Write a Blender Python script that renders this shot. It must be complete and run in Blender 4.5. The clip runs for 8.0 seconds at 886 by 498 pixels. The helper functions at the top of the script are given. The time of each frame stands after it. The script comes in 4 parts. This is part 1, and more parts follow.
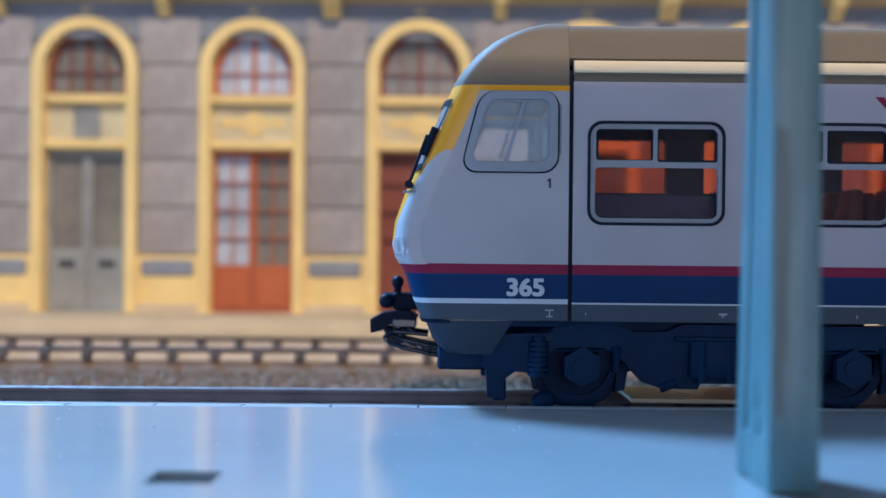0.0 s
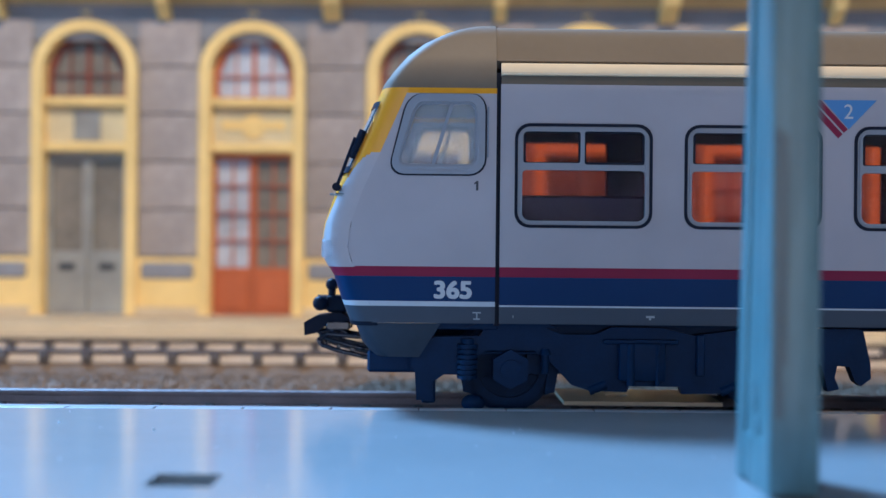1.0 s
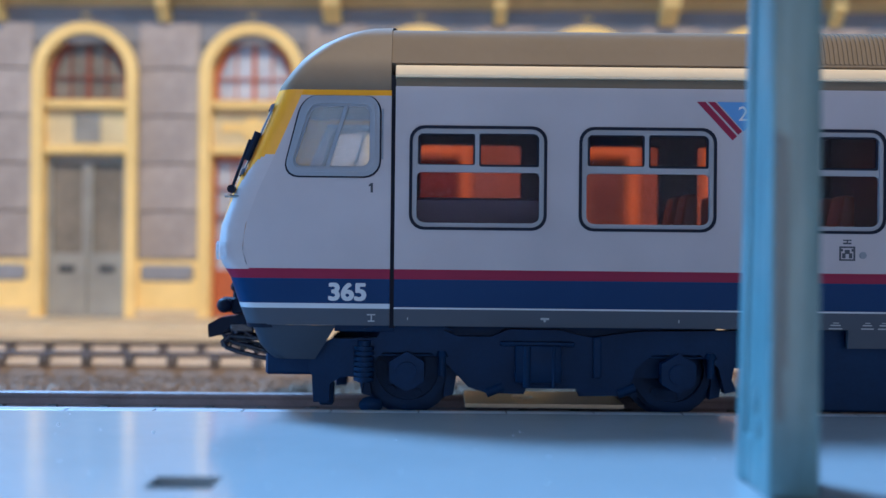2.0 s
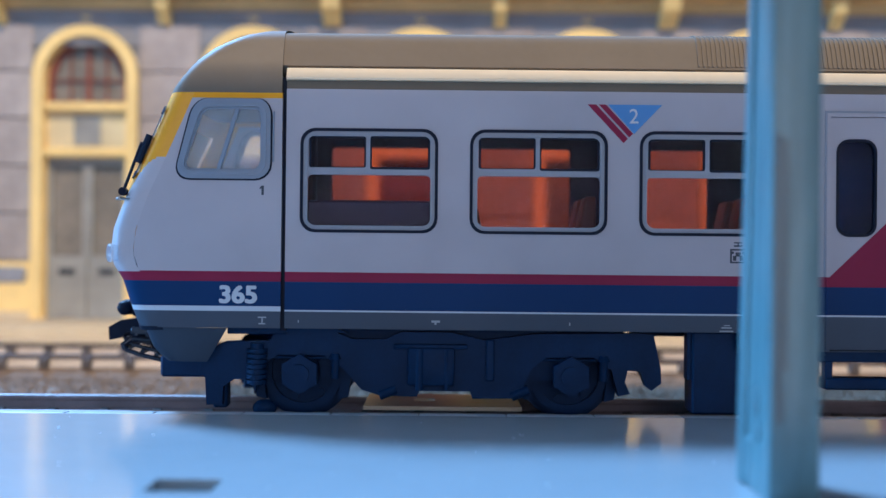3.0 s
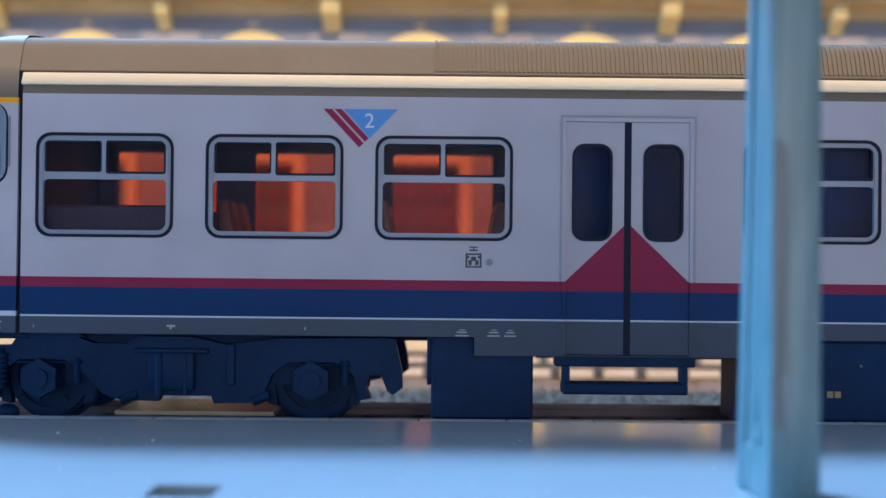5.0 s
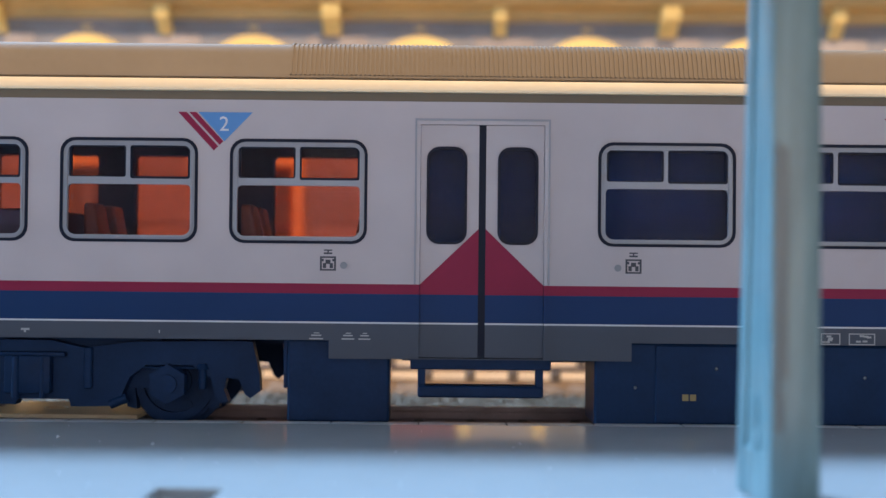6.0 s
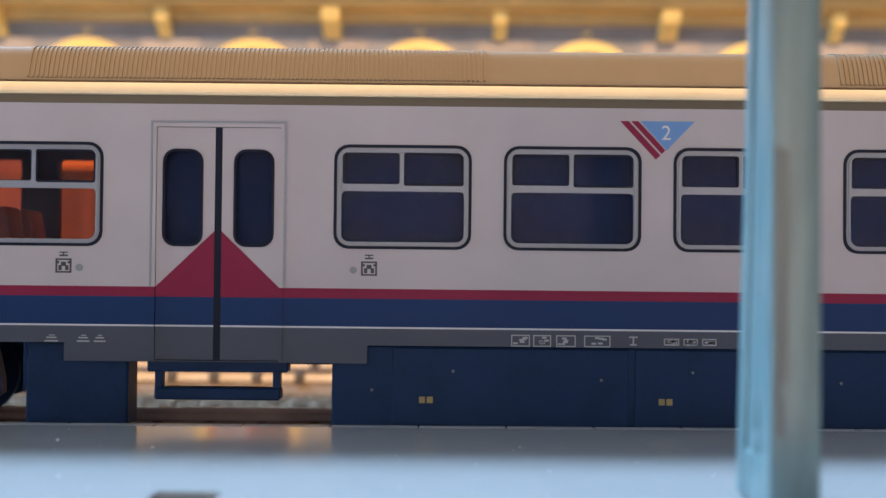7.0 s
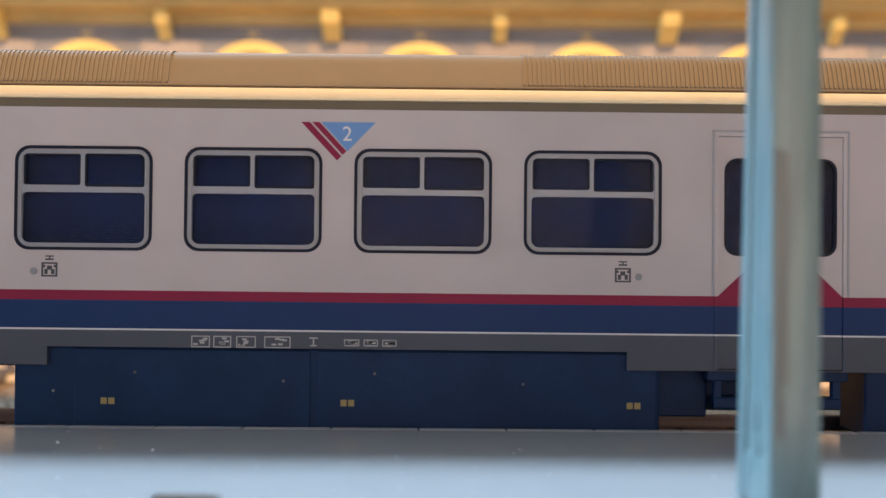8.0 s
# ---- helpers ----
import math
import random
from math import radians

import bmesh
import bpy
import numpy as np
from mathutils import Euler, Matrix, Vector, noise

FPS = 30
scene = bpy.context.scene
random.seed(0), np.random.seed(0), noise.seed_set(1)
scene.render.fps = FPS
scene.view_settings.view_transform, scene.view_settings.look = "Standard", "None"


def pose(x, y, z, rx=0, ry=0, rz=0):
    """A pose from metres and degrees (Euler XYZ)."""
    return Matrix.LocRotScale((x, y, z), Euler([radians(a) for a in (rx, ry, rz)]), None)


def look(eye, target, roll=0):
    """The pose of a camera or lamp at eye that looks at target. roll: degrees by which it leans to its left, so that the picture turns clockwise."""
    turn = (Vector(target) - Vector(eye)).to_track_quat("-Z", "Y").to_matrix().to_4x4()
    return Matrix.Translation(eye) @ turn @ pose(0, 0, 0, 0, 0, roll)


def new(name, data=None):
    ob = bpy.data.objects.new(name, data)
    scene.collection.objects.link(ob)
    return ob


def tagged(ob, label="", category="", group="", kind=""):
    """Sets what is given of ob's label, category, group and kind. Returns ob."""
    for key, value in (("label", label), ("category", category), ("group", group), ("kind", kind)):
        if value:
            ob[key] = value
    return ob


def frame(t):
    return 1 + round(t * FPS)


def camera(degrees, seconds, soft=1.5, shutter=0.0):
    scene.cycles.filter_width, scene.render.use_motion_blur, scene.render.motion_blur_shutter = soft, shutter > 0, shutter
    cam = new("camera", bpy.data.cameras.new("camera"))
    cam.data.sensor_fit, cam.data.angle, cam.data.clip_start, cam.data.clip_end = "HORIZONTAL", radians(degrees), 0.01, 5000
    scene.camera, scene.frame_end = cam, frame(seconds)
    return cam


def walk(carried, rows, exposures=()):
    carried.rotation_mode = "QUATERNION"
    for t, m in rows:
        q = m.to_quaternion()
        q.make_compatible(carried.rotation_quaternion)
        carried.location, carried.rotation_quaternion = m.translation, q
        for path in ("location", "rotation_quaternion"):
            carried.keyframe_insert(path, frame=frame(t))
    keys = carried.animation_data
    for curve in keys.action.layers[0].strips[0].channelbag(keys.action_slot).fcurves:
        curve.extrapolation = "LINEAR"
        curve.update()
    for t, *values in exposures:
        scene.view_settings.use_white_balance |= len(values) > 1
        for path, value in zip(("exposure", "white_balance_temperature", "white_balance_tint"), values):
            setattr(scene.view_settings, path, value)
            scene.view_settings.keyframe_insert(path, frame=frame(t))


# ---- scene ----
# The model is in HO scale; lengths below are in millimetres and are turned into metres by MM.
MM = 0.001
EYE = 19.5            # eye over the rail heads
cam = camera(40.95, 8.0, soft=1.5)
cam.data.dof.use_dof = True
cam.data.dof.focus_distance = 0.1405
cam.data.dof.aperture_fstop = 22.0


def view(pitch):
    """Level view along +y, turned up by pitch degrees, with a slight lean."""
    return pose(0, 0, EYE * MM, 90 + pitch, 0, 0) @ pose(0, 0, 0, 0, 0, 0.46)


walk(cam, [(0, view(0.0)), (0.5, view(0.05)), (1, view(0.13)), (1.5, view(0.19)), (3, view(0.38)), (3.5, view(0.46)),
           (4, view(0.52)), (4.5, view(0.57)), (6, view(0.80)), (6.5, view(0.88)), (7, view(0.96)), (7.5, view(1.04)), (8, view(1.08))],
     exposures=[(0, -0.03, 5120, 12), (1.5, 0.05, 5100, 12), (3, 0.25, 5080, 13), (4.5, 0.42, 5080, 14), (6, 0.60, 6450, 17), (7, 0.67, 7350, 20), (8, 0.70, 8200, 22)])

# ---- light: a window on the side, a warm lamp overhead and an added front fill ----
world = bpy.data.worlds.new("world")
world.use_nodes = True
scene.world = world
sky = world.node_tree.nodes.new("ShaderNodeTexSky")
sky.sky_type, sky.sun_disc, sky.sun_elevation, sky.sun_rotation = "NISHITA", False, radians(40), radians(250)
background = world.node_tree.nodes["Background"]
background.inputs["Strength"].default_value = 0.1
world.node_tree.links.new(sky.outputs[0], background.inputs[0])


def area_lamp(name, m, sx, sy, watts, colour):
    data = bpy.data.lights.new(name, "AREA")
    data.shape, data.size, data.size_y, data.energy, data.color = "RECTANGLE", sx, sy, watts, colour
    ob = new(name, data)
    ob.matrix_world = m
    return ob


SKYLIGHT, WINDOW, LAMP, COACH_FILL = (-0.92, 1.20, 1.60), (-1.40, 0.16, 0.17), (0.12, -0.61, 0.86), (0.25, -1.66, 0.12)
area_lamp("skylight", look(SKYLIGHT, (0, 0.12, 0)), 0.38, 0.38, 94, (0.36, 0.66, 1.0))
area_lamp("window_light", look(WINDOW, (0, 0.1, 0)), 0.6, 0.45, 13, (0.25, 0.60, 1.0))
area_lamp("lamp_light", look(LAMP, (0.0, 0.28, 0.03)), 0.07, 0.07, 12.5, (1.0, 0.725, 0.42))
# Fill lamp added to brighten the coach side; no window is known there.
area_lamp("coach_fill_light", look(COACH_FILL, (0.0, 0.14, 0.02)), 1.0, 0.46, 4.1, (1.0, 0.83, 0.73))


# ---- materials ----
def nodes_of(name):
    m = bpy.data.materials.new(name)
    m.use_nodes = True
    t = m.node_tree
    return m, t, t.nodes["Principled BSDF"]


def relief(t, bsdf, coord, scale, strength, distance):
    n = t.nodes.new("ShaderNodeTexNoise")
    n.inputs["Scale"].default_value, n.inputs["Detail"].default_value = scale, 4
    t.links.new(coord, n.inputs["Vector"])
    b = t.nodes.new("ShaderNodeBump")
    b.inputs["Strength"].default_value, b.inputs["Distance"].default_value = strength, distance
    t.links.new(n.outputs[0], b.inputs["Height"])
    t.links.new(b.outputs[0], bsdf.inputs["Normal"])
    return n


def varied(t, coord, colour, scale, amount, tint=None):
    """colour with broad and fine variation; returns the colour socket."""
    broad = t.nodes.new("ShaderNodeTexNoise")
    broad.inputs["Scale"].default_value, broad.inputs["Detail"].default_value = scale, 6
    t.links.new(coord, broad.inputs["Vector"])
    fine = t.nodes.new("ShaderNodeTexNoise")
    fine.inputs["Scale"].default_value, fine.inputs["Detail"].default_value = scale * 11, 3
    t.links.new(coord, fine.inputs["Vector"])
    add = t.nodes.new("ShaderNodeMath")
    add.operation = "MULTIPLY_ADD"
    add.inputs[1].default_value = 0.4
    t.links.new(fine.outputs[0], add.inputs[0])
    t.links.new(broad.outputs[0], add.inputs[2])
    ramp = t.nodes.new("ShaderNodeMapRange")
    ramp.inputs["From Min"].default_value, ramp.inputs["From Max"].default_value = 0.35, 1.05
    t.links.new(add.outputs[0], ramp.inputs["Value"])
    mix = t.nodes.new("ShaderNodeMix")
    mix.data_type = "RGBA"
    t.links.new(ramp.outputs[0], mix.inputs["Factor"])
    dark = tint or tuple(c * (1 - amount) for c in colour)
    mix.inputs["A"].default_value = (*dark, 1)
    mix.inputs["B"].default_value = (*(min(1, c * (1 + amount)) for c in colour), 1)
    return mix.outputs["Result"]


def paint(name, colour, rough=0.5, metal=0.0, amount=0.1, scale=120, bump=0.1, bump_scale=900, depth=0.0001, tint=None, coat=0.0, per_object=0.0, shine=0.5):
    m, t, bsdf = nodes_of(name)
    coord = t.nodes.new("ShaderNodeTexCoord").outputs["Object"]
    out = varied(t, coord, colour, scale, amount, tint)
    if per_object:
        info = t.nodes.new("ShaderNodeObjectInfo")
        hsv = t.nodes.new("ShaderNodeHueSaturation")
        span = t.nodes.new("ShaderNodeMapRange")
        span.inputs["To Min"].default_value, span.inputs["To Max"].default_value = 1 - per_object, 1 + per_object
        t.links.new(info.outputs["Random"], span.inputs["Value"])
        t.links.new(span.outputs[0], hsv.inputs["Value"])
        t.links.new(out, hsv.inputs["Color"])
        out = hsv.outputs[0]
    t.links.new(out, bsdf.inputs["Base Color"])
    bsdf.inputs["Roughness"].default_value, bsdf.inputs["Metallic"].default_value = rough, metal
    bsdf.inputs["Coat Weight"].default_value = coat
    bsdf.inputs["Specular IOR Level"].default_value = shine
    if bump:
        relief(t, bsdf, coord, bump_scale, bump, depth)
    return m


def stripes(name, cab=False):
    """Coach livery: grey skirt, white line, blue, red and pale grey, by height; the cab has a yellow front edge."""
    m, t, bsdf = nodes_of(name)
    coord = t.nodes.new("ShaderNodeTexCoord").outputs["Object"]
    axes = t.nodes.new("ShaderNodeSeparateXYZ")
    t.links.new(coord, axes.inputs[0])
    height = t.nodes.new("ShaderNodeMath")
    height.operation = "MULTIPLY"
    height.inputs[1].default_value = 20.0            # 0 to 50 mm
    t.links.new(axes.outputs["Z"], height.inputs[0])
    ramp = t.nodes.new("ShaderNodeValToRGB")
    ramp.color_ramp.interpolation = "CONSTANT"
    bands = [(0, SKIRT), (12.75, WHITE), (13.35, BLUE), (16.3, RED), (17.5, PALE)]
    if not cab:
        bands[1:3] = [(12.60, WHITE), (12.67, SKIRT), (12.80, WHITE), (12.98, BLUE)]
    for i, (z, c) in enumerate(bands):
        e = ramp.color_ramp.elements[i] if i < 2 else ramp.color_ramp.elements.new(z / 50)
        e.position, e.color = z / 50, (*c, 1)
    t.links.new(height.outputs[0], ramp.inputs[0])
    out = ramp.outputs[0]
    if cab:
        line = t.nodes.new("ShaderNodeMath")         # x - 0.57 z, small in front of the slanting edge
        line.operation = "MULTIPLY_ADD"
        line.inputs[1].default_value = -0.57
        t.links.new(axes.outputs["Z"], line.inputs[0])
        t.links.new(axes.outputs["X"], line.inputs[2])
        front = t.nodes.new("ShaderNodeMath")
        front.operation = "LESS_THAN"
        front.inputs[1].default_value = -32.6 * MM
        t.links.new(line.outputs[0], front.inputs[0])
        top = t.nodes.new("ShaderNodeMath")
        top.operation = "GREATER_THAN"
        top.inputs[1].default_value = 38.05 * MM
        t.links.new(axes.outputs["Z"], top.inputs[0])
        slope = t.nodes.new("ShaderNodeMath")        # z - 0.9 x, large above the slanting lower edge
        slope.operation = "MULTIPLY_ADD"
        slope.inputs[1].default_value = -0.9
        t.links.new(axes.outputs["X"], slope.inputs[0])
        t.links.new(axes.outputs["Z"], slope.inputs[2])
        low = t.nodes.new("ShaderNodeMath")
        low.operation = "GREATER_THAN"
        low.inputs[1].default_value = 44.8 * MM
        t.links.new(slope.outputs[0], low.inputs[0])
        both = t.nodes.new("ShaderNodeMath")
        both.operation = "MULTIPLY"
        t.links.new(front.outputs[0], both.inputs[0])
        t.links.new(low.outputs[0], both.inputs[1])
        either = t.nodes.new("ShaderNodeMath")
        either.operation = "MAXIMUM"
        t.links.new(both.outputs[0], either.inputs[0])
        t.links.new(top.outputs[0], either.inputs[1])
        mix = t.nodes.new("ShaderNodeMix")
        mix.data_type = "RGBA"
        t.links.new(either.outputs[0], mix.inputs["Factor"])
        t.links.new(out, mix.inputs["A"])
        mix.inputs["B"].default_value = (*YELLOW, 1)
        out = mix.outputs["Result"]
    dust = t.nodes.new("ShaderNodeTexNoise")
    dust.inputs["Scale"].default_value, dust.inputs["Detail"].default_value = 160, 7
    t.links.new(coord, dust.inputs["Vector"])
    span = t.nodes.new("ShaderNodeMapRange")
    span.inputs["To Min"].default_value, span.inputs["To Max"].default_value = 0.88, 1.06
    t.links.new(dust.outputs[0], span.inputs["Value"])
    hsv = t.nodes.new("ShaderNodeHueSaturation")
    t.links.new(span.outputs[0], hsv.inputs["Value"])
    t.links.new(out, hsv.inputs["Color"])
    t.links.new(hsv.outputs[0], bsdf.inputs["Base Color"])
    bsdf.inputs["Roughness"].default_value = 0.5
    bsdf.inputs["Specular IOR Level"].default_value = 0.15
    relief(t, bsdf, coord, 500, 0.06, 0.0001)
    return m


def brushed(name, colour, dark, rough):
    """Paint with long upright streaks and blotches."""
    m, t, bsdf = nodes_of(name)
    coord = t.nodes.new("ShaderNodeTexCoord").outputs["Object"]
    squash = t.nodes.new("ShaderNodeMapping")
    squash.inputs["Scale"].default_value = (900, 900, 60)
    t.links.new(coord, squash.inputs["Vector"])
    out = varied(t, squash.outputs[0], colour, 1.0, 0.15, dark)
    t.links.new(out, bsdf.inputs["Base Color"])
    bsdf.inputs["Roughness"].default_value = rough
    relief(t, bsdf, squash.outputs[0], 1.2, 0.5, 0.0002)
    return m


SKIRT, WHITE, BLUE, RED, PALE, YELLOW = (0.075, 0.088, 0.115), (0.62, 0.63, 0.66), (0.006, 0.034, 0.115), (0.25, 0.016, 0.052), (0.49, 0.435, 0.44), (0.88, 0.37, 0.008)
M_COACH = stripes("coach_livery")
M_CAB = stripes("cab_livery", True)
M_YELLOW = paint("yellow_paint", YELLOW, 0.35, amount=0.05)
M_PALE = paint("pale_grey_paint", PALE, 0.42, amount=0.06)
M_RED = paint("red_paint", RED, 0.5, shine=0.15, amount=0.06)
M_SKYBLUE = paint("sign_blue", (0.05, 0.22, 0.50), 0.4, amount=0.04)
M_WHITE = paint("white_print", (0.58, 0.585, 0.60), 0.5, amount=0.04)
M_PRINT = paint("dark_print", (0.03, 0.035, 0.05), 0.5, amount=0.04)
M_GREYPRINT = paint("grey_print", (0.22, 0.23, 0.25), 0.5, amount=0.04)
M_PANELPRINT = paint("pale_print", (0.36, 0.37, 0.38), 0.5, amount=0.04)
M_YELLOWPRINT = paint("ochre_print", (0.30, 0.23, 0.09), 0.5, amount=0.1)
M_ROOF = paint("roof_grey", (0.155, 0.124, 0.09), 0.8, shine=0.2, amount=0.07, scale=90, bump=0.12)
M_CABROOF = paint("cab_roof_grey", (0.155, 0.124, 0.09), 0.6, shine=0.3, amount=0.07, scale=90, bump=0.1)
M_GUTTER = paint("gutter_cream", (0.80, 0.64, 0.42), 0.35, amount=0.05)
M_FRAME = paint("window_frame_grey", (0.25, 0.26, 0.29), 0.38, amount=0.06)
M_CABFRAME = paint("cab_frame_grey", (0.22, 0.25, 0.30), 0.3, shine=0.4, amount=0.08)
M_RUBBER = paint("rubber_black", (0.008, 0.012, 0.026), 0.5, shine=0.12, amount=0.1)
M_GLOSS = paint("gloss_black", (0.008, 0.012, 0.026), 0.18, shine=0.6, amount=0.1)
# Blue light and haze are mixed into both underframe colours.
M_UNDER = paint("underframe_black_hazed", (0.008, 0.029, 0.082), 0.5, shine=0.12, amount=0.25, scale=200, bump=0.3)
M_UNDERGREY = paint("underframe_grey_hazed", (0.006, 0.030, 0.088), 0.5, shine=0.12, amount=0.2, scale=200, bump=0.2)
M_APRON = paint("apron_grey", (0.035, 0.045, 0.066), 0.5, shine=0.3, amount=0.1)
M_STEEL = paint("steel", (0.35, 0.33, 0.31), 0.35, 0.9, amount=0.2)
M_BRASS = paint("plate_bronze", (0.80, 0.64, 0.41), 0.35, 0.1, amount=0.15)
M_ORANGE = paint("seat_orange", (0.42, 0.10, 0.04), 0.45, amount=0.15)
M_MAROON = paint("interior_maroon", (0.06, 0.02, 0.03), 0.5, amount=0.15)
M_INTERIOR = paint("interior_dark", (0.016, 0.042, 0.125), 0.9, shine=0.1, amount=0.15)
M_CREAM = paint("interior_cream", (0.6, 0.55, 0.45), 0.5, amount=0.08)
M_PLATFORM = paint("platform_grey", (0.43, 0.43, 0.425), 0.13, amount=0.07, scale=40, bump=0.05, bump_scale=300)
M_KERB = paint("kerb_grey", (0.46, 0.45, 0.44), 0.35, amount=0.08, per_object=0.06)
M_HATCH = paint("hatch_dark", (0.05, 0.045, 0.03), 0.6, amount=0.2)
M_DUST = paint("dust_white", (0.8, 0.8, 0.8), 0.6, amount=0.02)
M_PILLAR = brushed("pillar_teal_grey", (0.15, 0.25, 0.26), (0.065, 0.11, 0.12), 0.30)
M_STAIN = brushed("pillar_brown_stain", (0.14, 0.145, 0.14), (0.07, 0.10, 0.105), 0.4)
# Near rail brown is lightened to offset shade; the lamp-lit track gets a darker copy.
M_RAIL = paint("rail_brown", (0.32, 0.245, 0.235), 0.5, 0.2, amount=0.25, scale=200)
M_RAIL_DARK = paint("rail_dark_brown", (0.10, 0.072, 0.062), 0.6, 0.1, amount=0.25, scale=200)
M_SLEEPER = paint("sleeper_brown", (0.10, 0.08, 0.07), 0.7, amount=0.25, per_object=0.2)
# Shade under the coach is put into the near bed's colour.
M_BED_SHADED = paint("track_bed_shaded", (0.05, 0.042, 0.040), 0.8, amount=0.25, scale=150, bump=0.5, bump_scale=900, depth=0.0006)
M_WEB = paint("rail_nickel", (0.80, 0.68, 0.56), 0.34, 0.25, amount=0.12, scale=200)
M_BALLAST = paint("ballast", (0.185, 0.120, 0.072), 0.85, amount=0.4, scale=350, bump=0.8, bump_scale=1100, depth=0.001)
M_STONE = paint("facade_stone", (0.37, 0.32, 0.30), 0.85, amount=0.38, scale=60, bump=0.4, per_object=0.12)
M_TRIM = paint("ochre_trim", (0.88, 0.63, 0.24), 0.7, amount=0.15, scale=110, bump=0.2)
M_CORNICE = paint("cornice_grey", (0.26, 0.26, 0.285), 0.8, amount=0.25, scale=80)
M_LEDGE = paint("cornice_ochre", (0.56, 0.39, 0.17), 0.75, amount=0.25, scale=70)
M_DOORRED = paint("door_orange", (0.48, 0.12, 0.035), 0.55, amount=0.15, scale=120)
M_DOORDARK = paint("door_maroon", (0.24, 0.06, 0.035), 0.55, amount=0.2, scale=120)
M_DOORGREY = paint("door_grey", (0.30, 0.30, 0.29), 0.6, amount=0.3, scale=110)
# Opaque pane colour; the pale blue stands for reflected sky.
M_PANE = paint("pane_sky_sheen", (0.50, 0.54, 0.66), 0.12, amount=0.6, scale=60, bump=0)
M_PANEDIM = paint("pane_olive", (0.24, 0.21, 0.17), 0.12, amount=0.5, scale=50, bump=0)
M_PANEL = paint("fanlight_cream", (0.66, 0.56, 0.34), 0.6, amount=0.2)
M_QUAY = paint("quay_cream", (0.62, 0.49, 0.31), 0.75, amount=0.15, scale=80)
M_ROOM = paint("room_plaster", (0.55, 0.50, 0.46), 0.9, amount=0.05, scale=3, bump=0.05, bump_scale=60)
M_FLOOR = paint("room_floor", (0.25, 0.17, 0.11), 0.6, amount=0.2, scale=6, bump=0.05, bump_scale=60)




def glass(name, tint, rough=0.03, ior=1.11):
    m, t, bsdf = nodes_of(name)
    bsdf.inputs["Base Color"].default_value = (*tint, 1)
    bsdf.inputs["Roughness"].default_value = rough
    bsdf.inputs["Transmission Weight"].default_value = 1.0
    bsdf.inputs["IOR"].default_value = ior
    return m


# Both panes below keep a diffuse share as haze, which lifts the dark interiors.
M_GLASS = glass("window_glass", (0.70, 0.72, 0.84), 0.03, 1.065)
M_GLASS.node_tree.nodes["Principled BSDF"].inputs["Transmission Weight"].default_value = 0.99
M_CABGLASS = glass("cab_glass", (0.95, 0.96, 0.98), 0.06)
M_CABGLASS.node_tree.nodes["Principled BSDF"].inputs["Transmission Weight"].default_value = 0.79
M_FARGLASS = glass("orange_glass", (0.66, 0.165, 0.09), 0.06)


# ---- mesh helpers ----
def finish(name, bm, material, smooth=False, angle=40):
    me = bpy.data.meshes.new(name)
    for v in bm.verts:
        v.co *= MM
    bmesh.ops.recalc_face_normals(bm, faces=bm.faces)
    bm.to_mesh(me)
    bm.free()
    for mt in material if isinstance(material, (list, tuple)) else [material]:
        me.materials.append(mt)
    if smooth:
        me.shade_smooth()
        me.set_sharp_from_angle(angle=radians(angle))
    return me


def part(name, bm, material, parent=None, label="", smooth=False, angle=40, at=None):
    ob = new(name, finish(name, bm, material, smooth, angle))
    if parent:
        ob.parent = parent
    if at is not None:
        ob.matrix_basis = at
    return tagged(ob, label)


def thing(name, label, category, group="", kind="", at=None):
    ob = new(name)
    ob.empty_display_size = 0.005
    if at is not None:
        ob.matrix_basis = at
    return tagged(ob, label, category, group, kind)


def add_box(bm, x0, x1, y0, y1, z0, z1, bevel=0.0, segments=2):
    made = bmesh.ops.create_cube(bm, size=1)["verts"]
    for v in made:
        v.co = Vector(((x0 + x1) / 2 + v.co.x * (x1 - x0), (y0 + y1) / 2 + v.co.y * (y1 - y0), (z0 + z1) / 2 + v.co.z * (z1 - z0)))
    if bevel:
        edges = {e for v in made for e in v.link_edges}
        bmesh.ops.bevel(bm, geom=list(edges), offset=bevel, segments=segments, affect="EDGES", profile=0.5)
    return bm


def box(x0, x1, y0, y1, z0, z1, bevel=0.0, segments=2):
    return add_box(bmesh.new(), x0, x1, y0, y1, z0, z1, bevel, segments)


def add_cyl(bm, centre, axis, radius, length, sides=20, radius2=None):
    turn = Vector(axis).normalized().to_track_quat("Z", "Y").to_matrix().to_4x4()
    bmesh.ops.create_cone(bm, cap_ends=True, segments=sides, radius1=radius, radius2=radius if radius2 is None else radius2, depth=length,
                          matrix=Matrix.Translation(centre) @ turn)
    return bm


def rounded(x0, x1, z0, z1, r, n=5, slant=0.0):
    """A rounded rectangle in x and z; slant moves its top left corner to the right."""
    pts = []
    for cx, cz, a in ((x1 - r, z1 - r, 0), (x0 + r, z1 - r, 90), (x0 + r, z0 + r, 180), (x1 - r, z0 + r, 270)):
        for i in range(n + 1):
            b = radians(a + 90 * i / n)
            x, z = cx + r * math.cos(b), cz + r * math.sin(b)
            w = max(0.0, 1 - (x - x0) / (x1 - x0))
            pts.append((x + slant * w * (z - z0) / (z1 - z0), z))
    return pts


def arched(x0, x1, z0, zs, n=14):
    """An opening with a round head: sills at z0, the arch springs at zs."""
    r, c = (x1 - x0) / 2, (x0 + x1) / 2
    return [(x0, z0), (x1, z0)] + [(c + r * math.cos(math.pi * i / n), zs + r * math.sin(math.pi * i / n)) for i in range(n + 1)]


